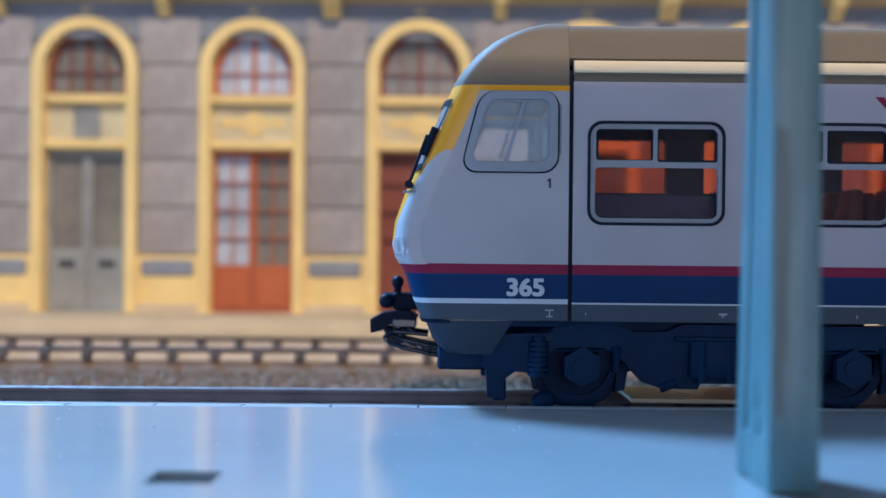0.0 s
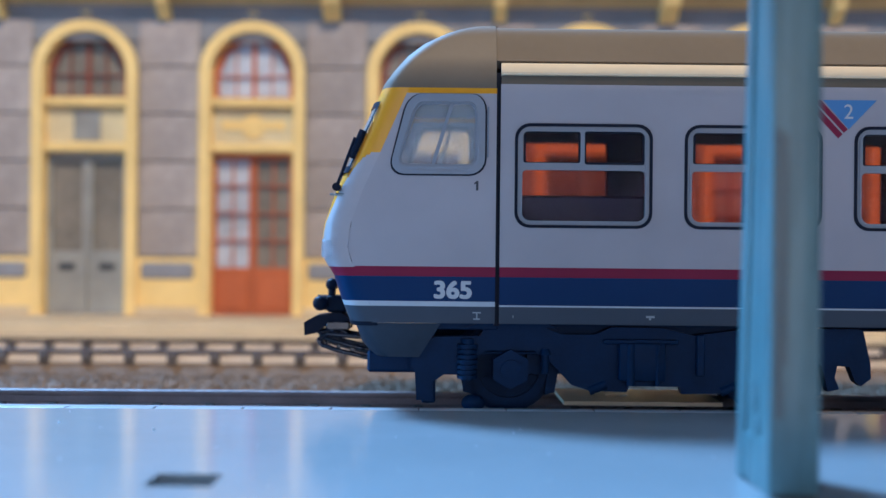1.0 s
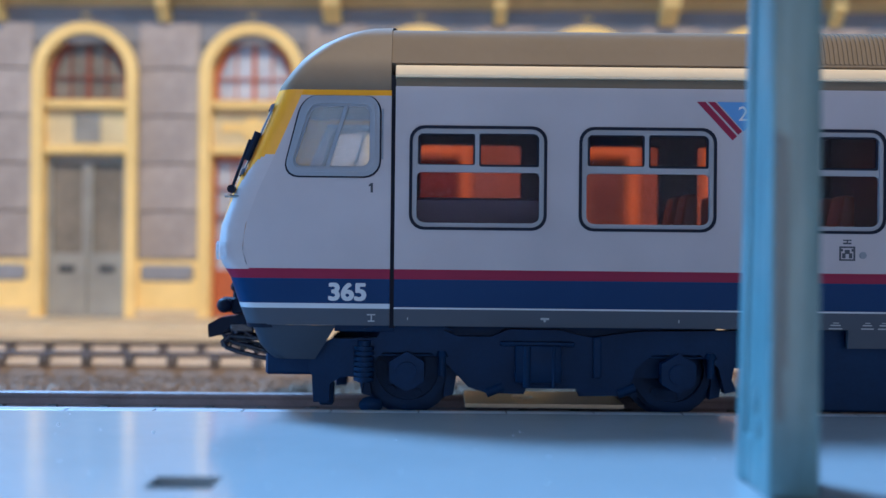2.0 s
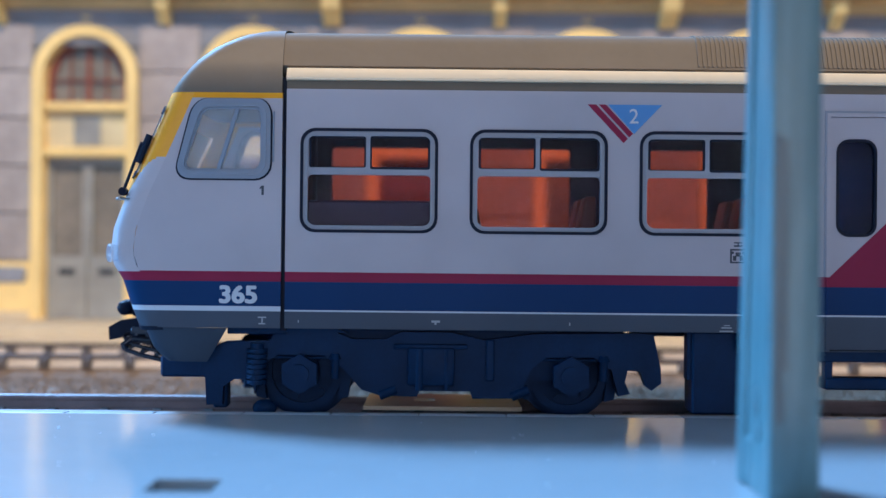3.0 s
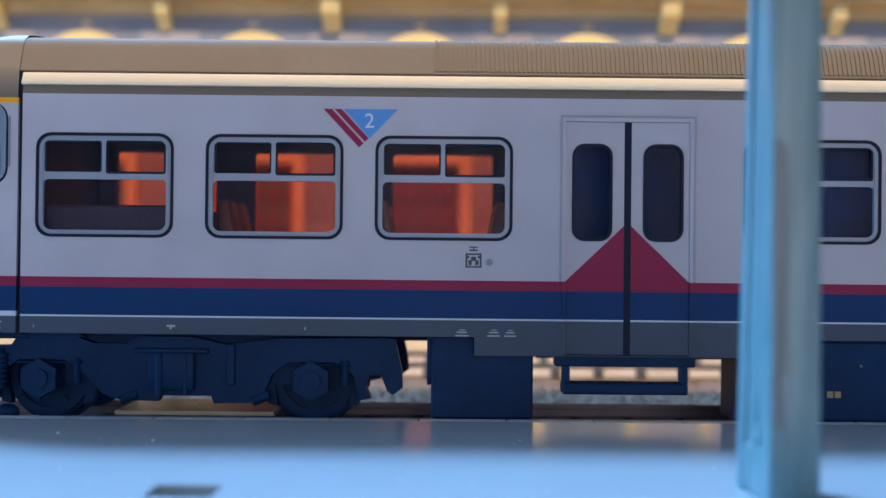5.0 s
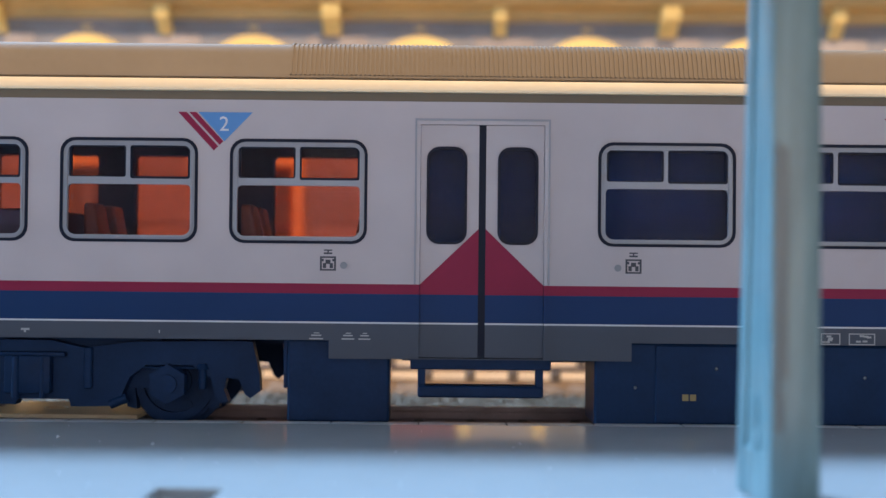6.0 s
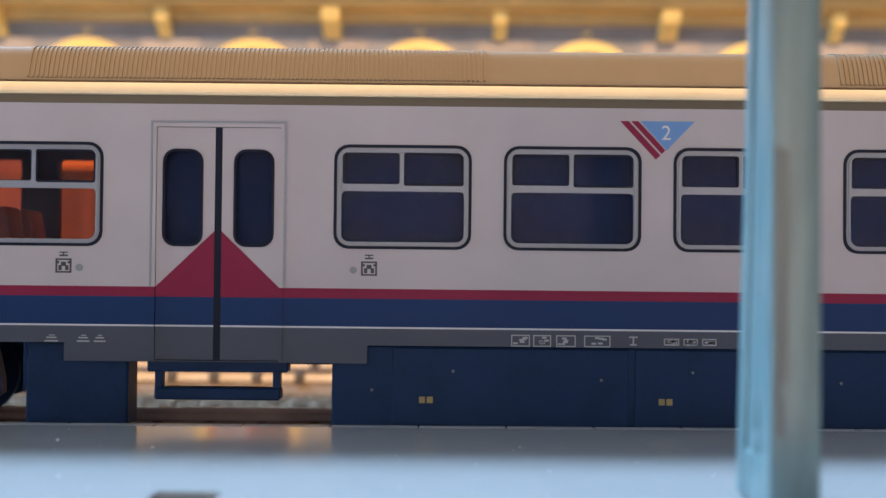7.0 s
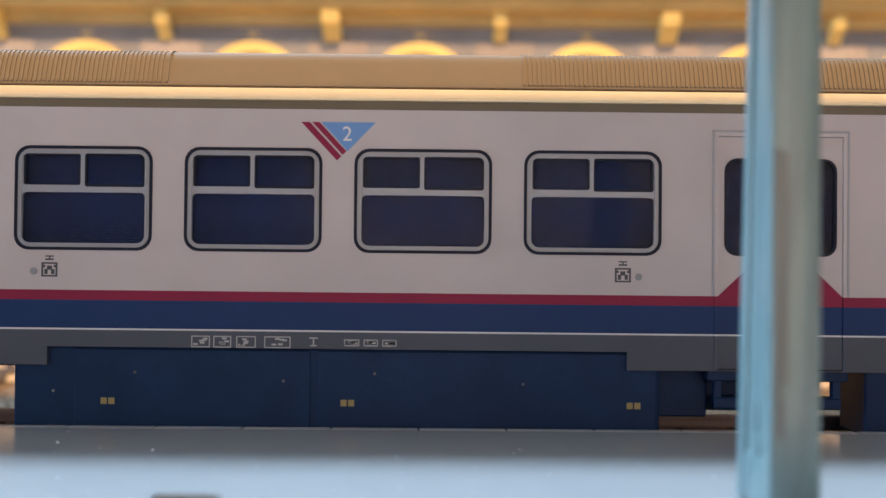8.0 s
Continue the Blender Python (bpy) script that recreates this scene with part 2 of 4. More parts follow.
def plate(outer, holes, y0, y1, bm=None):
    """A flat plate between y0 and y1 with an outline and holes, all given in x and z."""
    bm = bm or bmesh.new()
    edges = []
    for loop in (outer, *holes):
        vs = [bm.verts.new((x, y0, z)) for x, z in loop]
        edges += [bm.edges.new((vs[i], vs[(i + 1) % len(vs)])) for i in range(len(vs))]
    faces = [g for g in bmesh.ops.triangle_fill(bm, use_beauty=True, edges=edges)["geom"] if isinstance(g, bmesh.types.BMFace)]
    moved = bmesh.ops.extrude_face_region(bm, geom=faces)["geom"]
    for g in moved:
        if isinstance(g, bmesh.types.BMVert):
            g.co.y = y1
    return bm


def sweep(profile, x0, x1, closed=True):
    """A profile in y and z drawn along x."""
    bm = bmesh.new()
    a = [bm.verts.new((x0, y, z)) for y, z in profile]
    b = [bm.verts.new((x1, y, z)) for y, z in profile]
    n = len(profile)
    for i in range(n if closed else n - 1):
        j = (i + 1) % n
        bm.faces.new((a[i], a[j], b[j], b[i]))
    if closed:
        bm.faces.new(a)
        bm.faces.new(b)
    return bm


def lettering(name, text, size, material, parent, x, y, z, label="", bold=0.0, squeeze=1.0):
    """Raised print on the near side; x is its left edge and z its foot."""
    cu = bpy.data.curves.new(name, "FONT")
    cu.body, cu.size, cu.extrude, cu.offset = text, size * MM, 0.02 * MM, bold * MM
    temp = bpy.data.objects.new(name, cu)
    me = bpy.data.meshes.new_from_object(temp)
    bpy.data.objects.remove(temp)
    me.name = name
    me.materials.clear()
    me.materials.append(material)
    turn = Matrix.Rotation(radians(90), 4, "X") @ Matrix.Diagonal((squeeze, 1, 1, 1))
    me.transform(Matrix.Translation((x * MM, y * MM, z * MM)) @ turn)
    ob = new(name, me)
    ob.parent = parent
    return tagged(ob, label)


# ---- the room and the board ----
def setting():
    def shell(name, bm, material, label):
        tagged(part(name, bm, material), label, kind="structure")
    shell("floor", box(-1500, 1700, -1700, 1700, -820, -760), M_FLOOR, "brown wooden floor of the room")
    bm = plate([(-1500, -1700), (1700, -1700), (1700, 1700), (-1500, 1700)], [[(-1240, 880), (-600, 880), (-600, 1520), (-1240, 1520)]], 1700, 1760)
    for v in bm.verts:
        v.co = Vector((v.co.x, v.co.z, v.co.y))
    shell("ceiling", bm, M_ROOM, "plain pale plaster ceiling with a roof window")
    shell("wall_back", box(-1500, 1700, 1700, 1760, -760, 1700), M_ROOM, "plain pale plaster wall")
    shell("wall_front", plate([(-1500, -760), (1700, -760), (1700, 1700), (-1500, 1700)], [[(-300, -120), (800, -120), (800, 560), (-300, 560)]], -1760, -1700), M_ROOM, "pale plaster wall with a hole behind the added fill lamp")
    shell("wall_east", box(1700, 1760, -1700, 1700, -760, 1700), M_ROOM, "plain pale plaster wall")
    outer = [(-1700, -760), (1700, -760), (1700, 1700), (-1700, 1700)]
    hole = [(-200, -100), (520, -100), (520, 440), (-200, 440)]
    bm = plate(outer, [hole], 0, 60)
    for v in bm.verts:
        v.co = Vector((-1500 - v.co.y, v.co.x, v.co.z))
    shell("wall_west", bm, M_ROOM, "pale plaster wall with an open window hole")
    shell("ground", box(-900, 900, -300, 700, -755, -4.6), M_BALLAST, "grey-brown gravel ground of the model layout")


setting()


# ---- tracks ----
def rail_profile(y, top):
    return [(y - 1.2, top - 2.5), (y + 1.2, top - 2.5), (y + 1.2, top - 2.1), (y + 0.25, top - 1.7), (y + 0.25, top - 0.8), (y + 0.5, top - 0.6),
            (y + 0.5, top - 0.1), (y + 0.38, top), (y - 0.38, top), (y - 0.5, top - 0.1), (y - 0.5, top - 0.6), (y - 0.25, top - 0.8), (y - 0.25, top - 1.7), (y - 1.2, top - 2.1)]


def track(y_near, y_far, top, pitch, label, wide, steel, bed, bare_web=False, x0=-330, x1=330):
    mid = (y_near + y_far) / 2
    t = thing("railway_track", label, "track", "tracks of the layout", at=pose(0, mid * MM, 0))
    for y in (y_near, y_far):
        if bare_web:
            shape = rail_profile(y - mid, top)
            r = part("rail", sweep(shape[:5] + shape[-2:], x0, x1), M_WEB, t, "bare metal rail with a brown head", smooth=True)
            part("rail_head", sweep(shape[4:12], x0, x1), steel, r, "dark brown rail head", smooth=True)
        else:
            part("rail", sweep(rail_profile(y - mid, top), x0, x1), steel, t, "brown weathered metal rail", smooth=True)
    half = (y_far - y_near) / 2 + (1.6 if bare_web else 6.5)
    fill = top - (2.6 if bare_web else 3.6)
    part("track_bed", sweep([(-half - 3, -4.6), (half + 3, -4.6), (half - 0.5, fill), (-half + 0.5, fill)], x0, x1), bed, t, "brown gravel bed")
    proto = finish("sleeper", box(-wide, wide, -half, half, top - 3.9, top - 2.5, 0.15, 1), M_SLEEPER)
    chair = finish("rail_chair", box(-0.95, 0.95, -0.8, 1.0, top - 2.5, top - 0.75, 0.2, 1) if bare_web else box(-0.7, 0.7, -0.9, 0.9, top - 2.5, top - 1.75, 0.2, 1), M_SLEEPER)
    x = -176.0
    while x < 176:
        s = new("sleeper", proto)
        s.parent = t
        s.location.x = x * MM
        for y in (y_near - mid - 1.2, y_far - mid - 1.2):
            c = new("rail_chair", chair)
            c.parent = s
            c.location.y = y * MM
        x += pitch
    return t


track(148.25, 164.75, 0.0, 7.2, "brown model railway track beside the platform", 1.3, M_RAIL, M_BED_SHADED)
track(231.0, 258.5, 0.0, 8.25, "model railway track with bare metal rails in front of the station", 0.95, M_RAIL_DARK, M_BALLAST, True)


def gravel():
    """Loose stones between the tracks, one joined mass."""
    rng = random.Random(4)
    verts, faces = [], []
    shape = [(1, 0, 0), (0, 1, 0), (-1, 0, 0), (0, -1, 0), (0, 0, 1), (0, 0, -1)]
    tri = [(0, 1, 4), (1, 2, 4), (2, 3, 4), (3, 0, 4), (1, 0, 5), (2, 1, 5), (3, 2, 5), (0, 3, 5)]
    for i in range(14000):
        x, y = rng.uniform(-170, 170), rng.uniform(172, 229)
        r = rng.uniform(0.3, 0.8)
        turn = Euler((rng.uniform(0, 3), rng.uniform(0, 3), rng.uniform(0, 3))).to_matrix()
        base = len(verts)
        for p in shape:
            q = turn @ (Vector(p) * r * rng.uniform(0.6, 1.2))
            verts.append(((x + q.x) * MM, (y + q.y) * MM, (-4.5 + r * 0.3 + q.z * 0.7) * MM))
        faces += [tuple(base + k for k in f) for f in tri]
    me = bpy.data.meshes.new("gravel")
    me.from_pydata(verts, [], faces)
    me.materials.append(M_BALLAST)
    tagged(new("gravel", me), "loose brown gravel between the tracks", "gravel", kind="stuff")


gravel()


# ---- the platform by the camera ----
TOP = 1.3             # platform over the rail heads


def platform():
    p = thing("station_platform", "glossy pale grey model platform with slab edge beside the track", "platform", kind="structure")
    y_edge = 138.0
    bm = bmesh.new()
    x0, x1, ya, yb = -330, 330, -140, y_edge - 2.25
    holes = [(-23.0, -17.7, 91.2, 96.4), (-43.9, -37.9, 96.0, 100.0)]
    outer = [(x0, ya), (x1, ya), (x1, yb), (x0, yb)]
    loops = [[(a, c), (b, c), (b, d), (a, d)] for a, b, c, d in holes]
    plate(outer, loops, 0, 5.6, bm)
    for v in bm.verts:
        v.co = Vector((v.co.x, v.co.z, TOP - v.co.y))
    part("slab", bm, M_PLATFORM, p, "glossy pale grey plastic slab")
    for a, b, c, d in holes:
        part("hatch", box(a - 0.3, b + 0.3, c - 0.3, d + 0.3, -4.6, TOP - 1.2), M_HATCH, p, "dark recessed opening")
    kerb = finish("edge_slab", box(-5.0, 5.0, -2.2, 0, -5.9, 0, 0.14, 2), M_KERB)
    for i in range(-20, 21):
        k = new("edge_slab", kerb)
        k.parent = p
        k.matrix_basis = pose((i * 10.13 + 2.4) * MM, y_edge * MM, (TOP + 0.02) * MM)
    rng = random.Random(8)
    specks = bmesh.new()
    for x, y, r in [(-40.0, 124.0, 0.16), (-29.0, 119.5, 0.13)] + [(rng.uniform(-45, 60), rng.uniform(92, 134), rng.uniform(0.02, 0.07)) for _ in range(46)]:
        bmesh.ops.create_icosphere(specks, subdivisions=1, radius=r, matrix=Matrix.Translation((x, y, TOP + r * 0.3)))
    tagged(part("dust", specks, M_DUST), "small white dust specks on the platform", "dust", kind="stuff")


platform()


def pillar():
    p = thing("platform_pillar", "blue-grey painted model pillar with recessed sides on the platform", "pillar", at=pose(0.0262, 0.0880, TOP * MM))
    bm = bmesh.new()
    w, CANOPY_H = 1.92, 68.7
    add_box(bm, -w, w, 0, 2.3, 0, CANOPY_H, 0.3, 3)             # front flange
    add_box(bm, -w - 0.05, w, 7.7, 10.2, 0, CANOPY_H, 0.3, 3)    # rear flange
    add_box(bm, -w + 0.28, w - 0.3, 1.8, 8.3, 0, CANOPY_H)       # web
    add_box(bm, -w + 0.05, w - 0.05, 0.4, 9.8, 0, 4.2, 0.5, 3)   # filled foot
    bmesh.ops.subdivide_edges(bm, edges=[e for e in bm.edges if abs(e.verts[0].co.z - e.verts[1].co.z) > 30], cuts=8)
    for v in bm.verts:
        v.co.x *= 1 - 0.0006 * v.co.z
        v.co.y *= 1 - 0.0082 * v.co.z
    part("shaft", bm, M_PILLAR, p, "blue-grey painted shaft", smooth=True, angle=50)
    part("foot_plate", box(-1.6, 1.7, -0.25, 10.1, -0.05, 0.3, 0.1), M_HATCH, p, "dark foot plate")
    stain = bmesh.new()
    for x0, x1, z0, z1 in ((-1.62, -1.05, 8.5, 27.5), (-0.98, -0.55, 10.0, 27.2), (-1.5, -0.9, 6.0, 8.6)):
        add_box(stain, x0, x1, -0.035, 0.1, z0, z1, 0.03, 1)
    part("stain", stain, M_STAIN, p, "brown worn streaks on the front")
    run = bmesh.new()
    for y, z, r, k in ((4.6, 7.2, 0.55, 2.6), (4.2, 4.6, 0.62, 1.9), (5.6, 3.4, 0.4, 1.2), (3.3, 3.1, 0.3, 1.0)):
        bmesh.ops.create_icosphere(run, subdivisions=2, radius=r, matrix=Matrix.Translation((-w + 0.28, y, z)) @ Matrix.Diagonal((0.5, 0.8, k, 1)))
    part("paint_run", run, M_PILLAR, p, "glossy dried paint runs near the foot", smooth=True)


pillar()
# Unseen canopy, sized to keep the lamp off the coach side and platform.
CANOPY_EDGE, CANOPY_Z = 110.8, 70.0


def canopy():
    k = thing("platform_canopy", "plain grey model canopy roof carried by the platform pillar", "canopy")
    part("deck", box(-330, 330, 14, CANOPY_EDGE, CANOPY_Z, CANOPY_Z + 3, 0.3, 1), M_CORNICE, k, "plain grey deck")
    part("fascia", box(-330, 330, CANOPY_EDGE - 1.4, CANOPY_EDGE, CANOPY_Z - 1.5, CANOPY_Z, 0.2, 1), M_PILLAR, k, "blue-grey edge board")


canopy()


# ---- the station building behind the tracks ----
FRONT = 300.0         # facade plane
PITCH = 42.2
FIRST = -132.8        # middle of the first opening


def station():
    b = thing("station_building", "stone model station with yellow arched doorways and bracketed cornice", "building", at=pose(0, FRONT * MM, 0))
    n = 7
    half, sill, spring = 10.5, 3.0, 64.0
    centres = [FIRST + PITCH * i for i in range(n)]
    left, right = FIRST - PITCH * 0.75, centres[-1] + PITCH * 0.75
    wall = plate([(left, -4.6), (right, -4.6), (right, 110), (left, 110)], [arched(c - half, c + half, sill, spring) for c in centres], 0.5, 5)
    part("wall", wall, M_CORNICE, b, "grey rendered wall")
    part("back_wall", box(left, right, 34, 36, -4.6, 110), M_CORNICE, b)
    part("inner_floor", box(left, right, 5, 34, 1.6, 2.9), M_DOORGREY, b)
    # stone blocks of the piers and spandrels
    pier0, pier1 = half + 2.9, PITCH - half - 2.9
    stone = finish("stone", box(0.12, pier1 - pier0 - 0.12, -0.6, 0.6, 0.14, 11.86, 0.3, 1), M_STONE)
    low = finish("stone", box(0.8, pier1 - pier0 - 0.8, -1.4, 0.6, -0.6, 4.0, 1.2, 3), M_CORNICE)
    for c in [centres[0] - PITCH] + centres:
        for k in range(5):
            s = new("stone", stone)
            s.parent = b
            s.location = ((c + pier0) * MM, 0, (17.6 + 12 * k) * MM)
        s = new("stone", low)
        s.parent = b
        s.location = ((c + pier0) * MM, 0, 12.4 * MM)
        part("plinth", box(c + pier0 - 0.1, c + pier1 + 0.1, -0.8, 0.6, 3.0, 17.4, 0.3, 1), M_TRIM, b, "ochre painted plinth")
        part("plinth_step", box(c + pier0 - 0.2, c + pier1 + 0.2, -1.7, 0.6, 2.6, 5.0, 0.3, 1), M_QUAY, b)
    # rounded courses over the arches
    bm = plate([(left, 72.2), (right, 72.2), (right, 79.5), (left, 79.5)], [], -0.3, 0.49)
    part("frieze", bm, M_CORNICE, b, "dark grey frieze")
    for i, c in enumerate(centres):
        doorway(b, c, i, half, sill, spring)
    # cornice with brackets under it
    part("cornice", sweep([(0.6, 81.0), (-3.0, 81.2), (-3.4, 83.4), (-9.0, 84.4), (-10.5, 86.5), (-12.0, 87.0), (-12.0, 89.5), (0.6, 90.5)], left, right), M_LEDGE, b, "ochre and grey cornice")
    part("moulding", sweep([(0.4, 79.4), (-1.4, 79.6), (-1.8, 80.9), (0.4, 81.0)], left, right), M_CORNICE, b)
    part("attic", box(left, right, -2.0, 0.5, 90.4, 110, 0.4, 1), M_LEDGE, b, "ochre attic wall")
    bracket = finish("bracket", sweep([(0.4, 77.2), (-2.6, 77.8), (-4.4, 79.2), (-7.4, 80.8), (-8.8, 83.8), (0.4, 83.8)], -2.2, 2.2), M_TRIM)
    for c in [centres[0] - PITCH] + centres:
        k = new("bracket", bracket)
        k.parent = b
        k.location.x = (c + PITCH / 2 - 1.0) * MM
        if round((c - FIRST) / PITCH) % 2:           # every second bracket is a smaller one
            k.scale = (0.72, 0.8, 1)
    for c in centres:
        part("boss", box(c - 1.4, c + 1.4, -1.2, 0.5, 79.0, 82.6, 0.4, 1), M_TRIM, b)


def doorway(b, c, i, half, sill, spring):
    surround = plate(arched(c - half - 2.8, c + half + 2.8, sill - 0.4, spring, 20), [arched(c - half, c + half, sill - 0.3, spring, 20)], -1.8, 0.45)
    s = part("door_surround", surround, M_TRIM, b, "yellow moulded arch surround", smooth=True, angle=30)
    part("inner_reveal", plate(arched(c - half + 0.02, c + half - 0.02, sill - 0.2, spring, 20), [arched(c - half + 0.35, c + half - 0.35, sill - 0.1, spring, 20)], 0.2, 4.5), M_TRIM, s)
    part("transom", box(c - half, c + half, -1.3, 3, 55.6, 57.8, 0.4, 1), M_TRIM, b, "yellow transom bar")
    part("transom", box(c - half, c + half, -1.3, 3, 44.0, 46.3, 0.4, 1), M_TRIM, b, "yellow transom bar")
    panel = part("fanlight_panel", box(c - half, c + half, 1.4, 2.6, 46.2, 55.7), M_PANEL, b, "cream panel between the transoms")
    if i % 3 == 1:
        part("panel_window", box(c - 3.4, c + 3.4, 1.1, 1.5, 47.0, 54.8, 0.1, 1), M_DOORGREY, panel)
    else:
        bm = bmesh.new()
        add_cyl(bm, (c, 1.3, 50.8), (0, 1, 0), 3.0, 0.8, 16)
        add_box(bm, c - 8, c + 8, 1.1, 1.5, 50.0, 52.4, 0.15, 1)
        part("panel_ornament", bm, M_TRIM, panel, smooth=True)
    grey, frame_mat = i % 3 == 1, (M_DOORDARK, M_DOORGREY, M_DOORRED)[i % 3]
    red = M_DOORRED if i % 3 == 2 else M_DOORDARK
    # arched window
    w = half - 0.4
    holes = []
    for k in range(4):
        a0, a1 = c - w + 1.0 + k * (2 * w - 2) / 4 + (0.5 if k == 2 else 0.15), c - w + 1.0 + (k + 1) * (2 * w - 2) / 4 - (0.5 if k == 1 else 0.15)
        holes.append([(a0, 58.4), (a1, 58.4), (a1, 63.5), (a0, 63.5)])
        top = [(x, spring - 0.2 + math.sqrt(max(0.2, (w - 1.2) ** 2 - (x - c) ** 2))) for x in (a1, (a0 + a1) / 2, a0)]
        holes.append([(a0, 63.8), (a1, 63.8)] + top)
    f = part("arch_window_frame", plate(arched(c - w, c + w, 57.7, spring, 20), holes, 2.0, 3.0), red, b, "red-brown glazing bars")
    part("pane", plate(arched(c - w + 0.2, c + w - 0.2, 57.8, spring, 20), [], 3.1, 3.5), M_PANE if i % 3 == 2 else M_PANEDIM, f, "opaque pane painted with a pale sky reflection" if i % 3 == 2 else "dim olive window pane")
    # two door leaves
    for side in (-1, 1):
        x0, x1 = (c - w, c - 0.12) if side < 0 else (c + 0.12, c + w)
        leaf_holes = []
        for k in range(2 if not grey else 0):
            for r in range(4):
                a0 = x0 + 0.8 + k * (x1 - x0 - 1.3) / 2
                a1 = a0 + (x1 - x0 - 2.0) / 2
                leaf_holes.append([(a0, 15.0 + r * 7.0), (a1, 15.0 + r * 7.0), (a1, 21.7 + r * 7.0), (a0, 21.7 + r * 7.0)])
        if grey:
            leaf_holes.append([(x0 + 1.2, 19), (x1 - 1.2, 19), (x1 - 1.2, 42), (x0 + 1.2, 42)])
        leaf = part("door", plate([(x0, sill), (x1, sill), (x1, 44.2), (x0, 44.2)], leaf_holes, 2.0, 3.2), frame_mat, b,
                    ("maroon panelled door leaf", "grey door leaf", "orange-red glazed door leaf")[i % 3])
        part("pane", box(x0 + 0.5, x1 - 0.5, 3.25, 3.6, 14.6, 43.6), M_PANE if i % 3 == 2 and side < 0 else M_DOORDARK if i % 3 == 0 else M_PANEDIM, leaf)
        if grey:
            part("letter_plate", box((x0 + x1) / 2 - 2, (x0 + x1) / 2 + 2, 1.7, 2.1, 14.2, 15.8, 0.1, 1), M_PRINT, leaf)
        else:
            part("door_panel", box(x0 + 0.9, x1 - 0.9, 1.6, 2.1, sill + 1.2, 13.6, 0.3, 1), frame_mat, leaf)


station()
tagged(part("quay", sweep([(262, -4.6), (FRONT - 1.8, -4.6), (FRONT - 1.8, 3.0), (274, 2.8), (273.2, 2.2), (272.8, 0.2), (266, -0.6)], -330, 330), M_QUAY), "cream quay in front of the station", kind="structure")


# ---- the coach ----
NEAR = -16.5
END = 252.0
WINDOWS = [1.93 + 20.03 * i for i in range(3)] + [85.5 + 20.05 * i for i in range(4)] + [189.8 + 20.03 * i for i in range(3)]
WW, WZ0, WZ1 = 16.27, 22.26, 34.6
DOORS = [(64.4, 79.3), (168.5, 183.5)]


REACH = 3.6           # from the foremost point back to the flat flank


def nose_x(z):
    """The foremost x of the cab at height z."""
    table = ((6.5, -15.0), (8, -16.7), (11, -17.8), (13.8, -18.9), (16.5, -19.8), (18.2, -20.9), (19.8, -21.3), (22.5, -21.0), (26.5, -19.6), (30, -18.0),
             (35, -15.8), (38, -14.5), (39.5, -13.9), (41, -12.8), (43, -11.1), (44.4, -9.3), (45.6, -7.0), (46.4, -5.0), (47.0, -2.6), (47.3, 0.0))
    for (z0, x0), (z1, x1) in zip(table, table[1:]):
        if z <= z1:
            return x0 + (x1 - x0) * (z - z0) / (z1 - z0)
    return 0.0


def half_width(z):
    if z < 11:
        return 16.5 - 0.25 * (11 - z) ** 1.2
    if z < 38.7:
        return 16.5
    table = ((38.7, 16.5), (42.0, 16.2), (43.6, 15.6), (44.8, 15.1), (45.9, 14.4), (46.5, 13.6), (46.85, 12.4), (47.3, 9.0))
    for (z0, w0), (z1, w1) in zip(table, table[1:]):
        if z <= z1:
            return w0 + (w1 - w0) * (z - z0) / (z1 - z0)
    return 9.0


def nose_point(z, s):
    """A point of the nose at height z; s runs from -1 (near side) over 0 (the front) to 1 (far side)."""
    w, xf = half_width(z), nose_x(z)
    reach = min(REACH, -xf)
    a = abs(s) * math.pi / 2
    e = 0.27
    y = w * math.sin(a) ** e if s else 0.0
    x = xf + reach * (1 - math.cos(a) ** (2 * e) if abs(s) < 1 else 1)
    return (x, math.copysign(y, s) if s else 0.0, z)


def nose_sheet(zs, ss, lift=0.0):
    bm = bmesh.new()
    grid = []
    for z in zs:
        row = []
        for s in ss:
            p = Vector(nose_point(z, s))
            if lift:
                q = Vector(nose_point(z, s + 0.01)) - Vector(nose_point(z, s - 0.01))
                r = Vector(nose_point(z + 0.1, s)) - Vector(nose_point(z - 0.1, s))
                nrm = q.cross(r).normalized()
                if nrm.x > 0:
                    nrm.negate()
                p += nrm * lift
            row.append(bm.verts.new(p))
        grid.append(row)
    for i in range(len(zs) - 1):
        for j in range(len(ss) - 1):
            bm.faces.new((grid[i][j], grid[i][j + 1], grid[i + 1][j + 1], grid[i + 1][j]))
    return bm


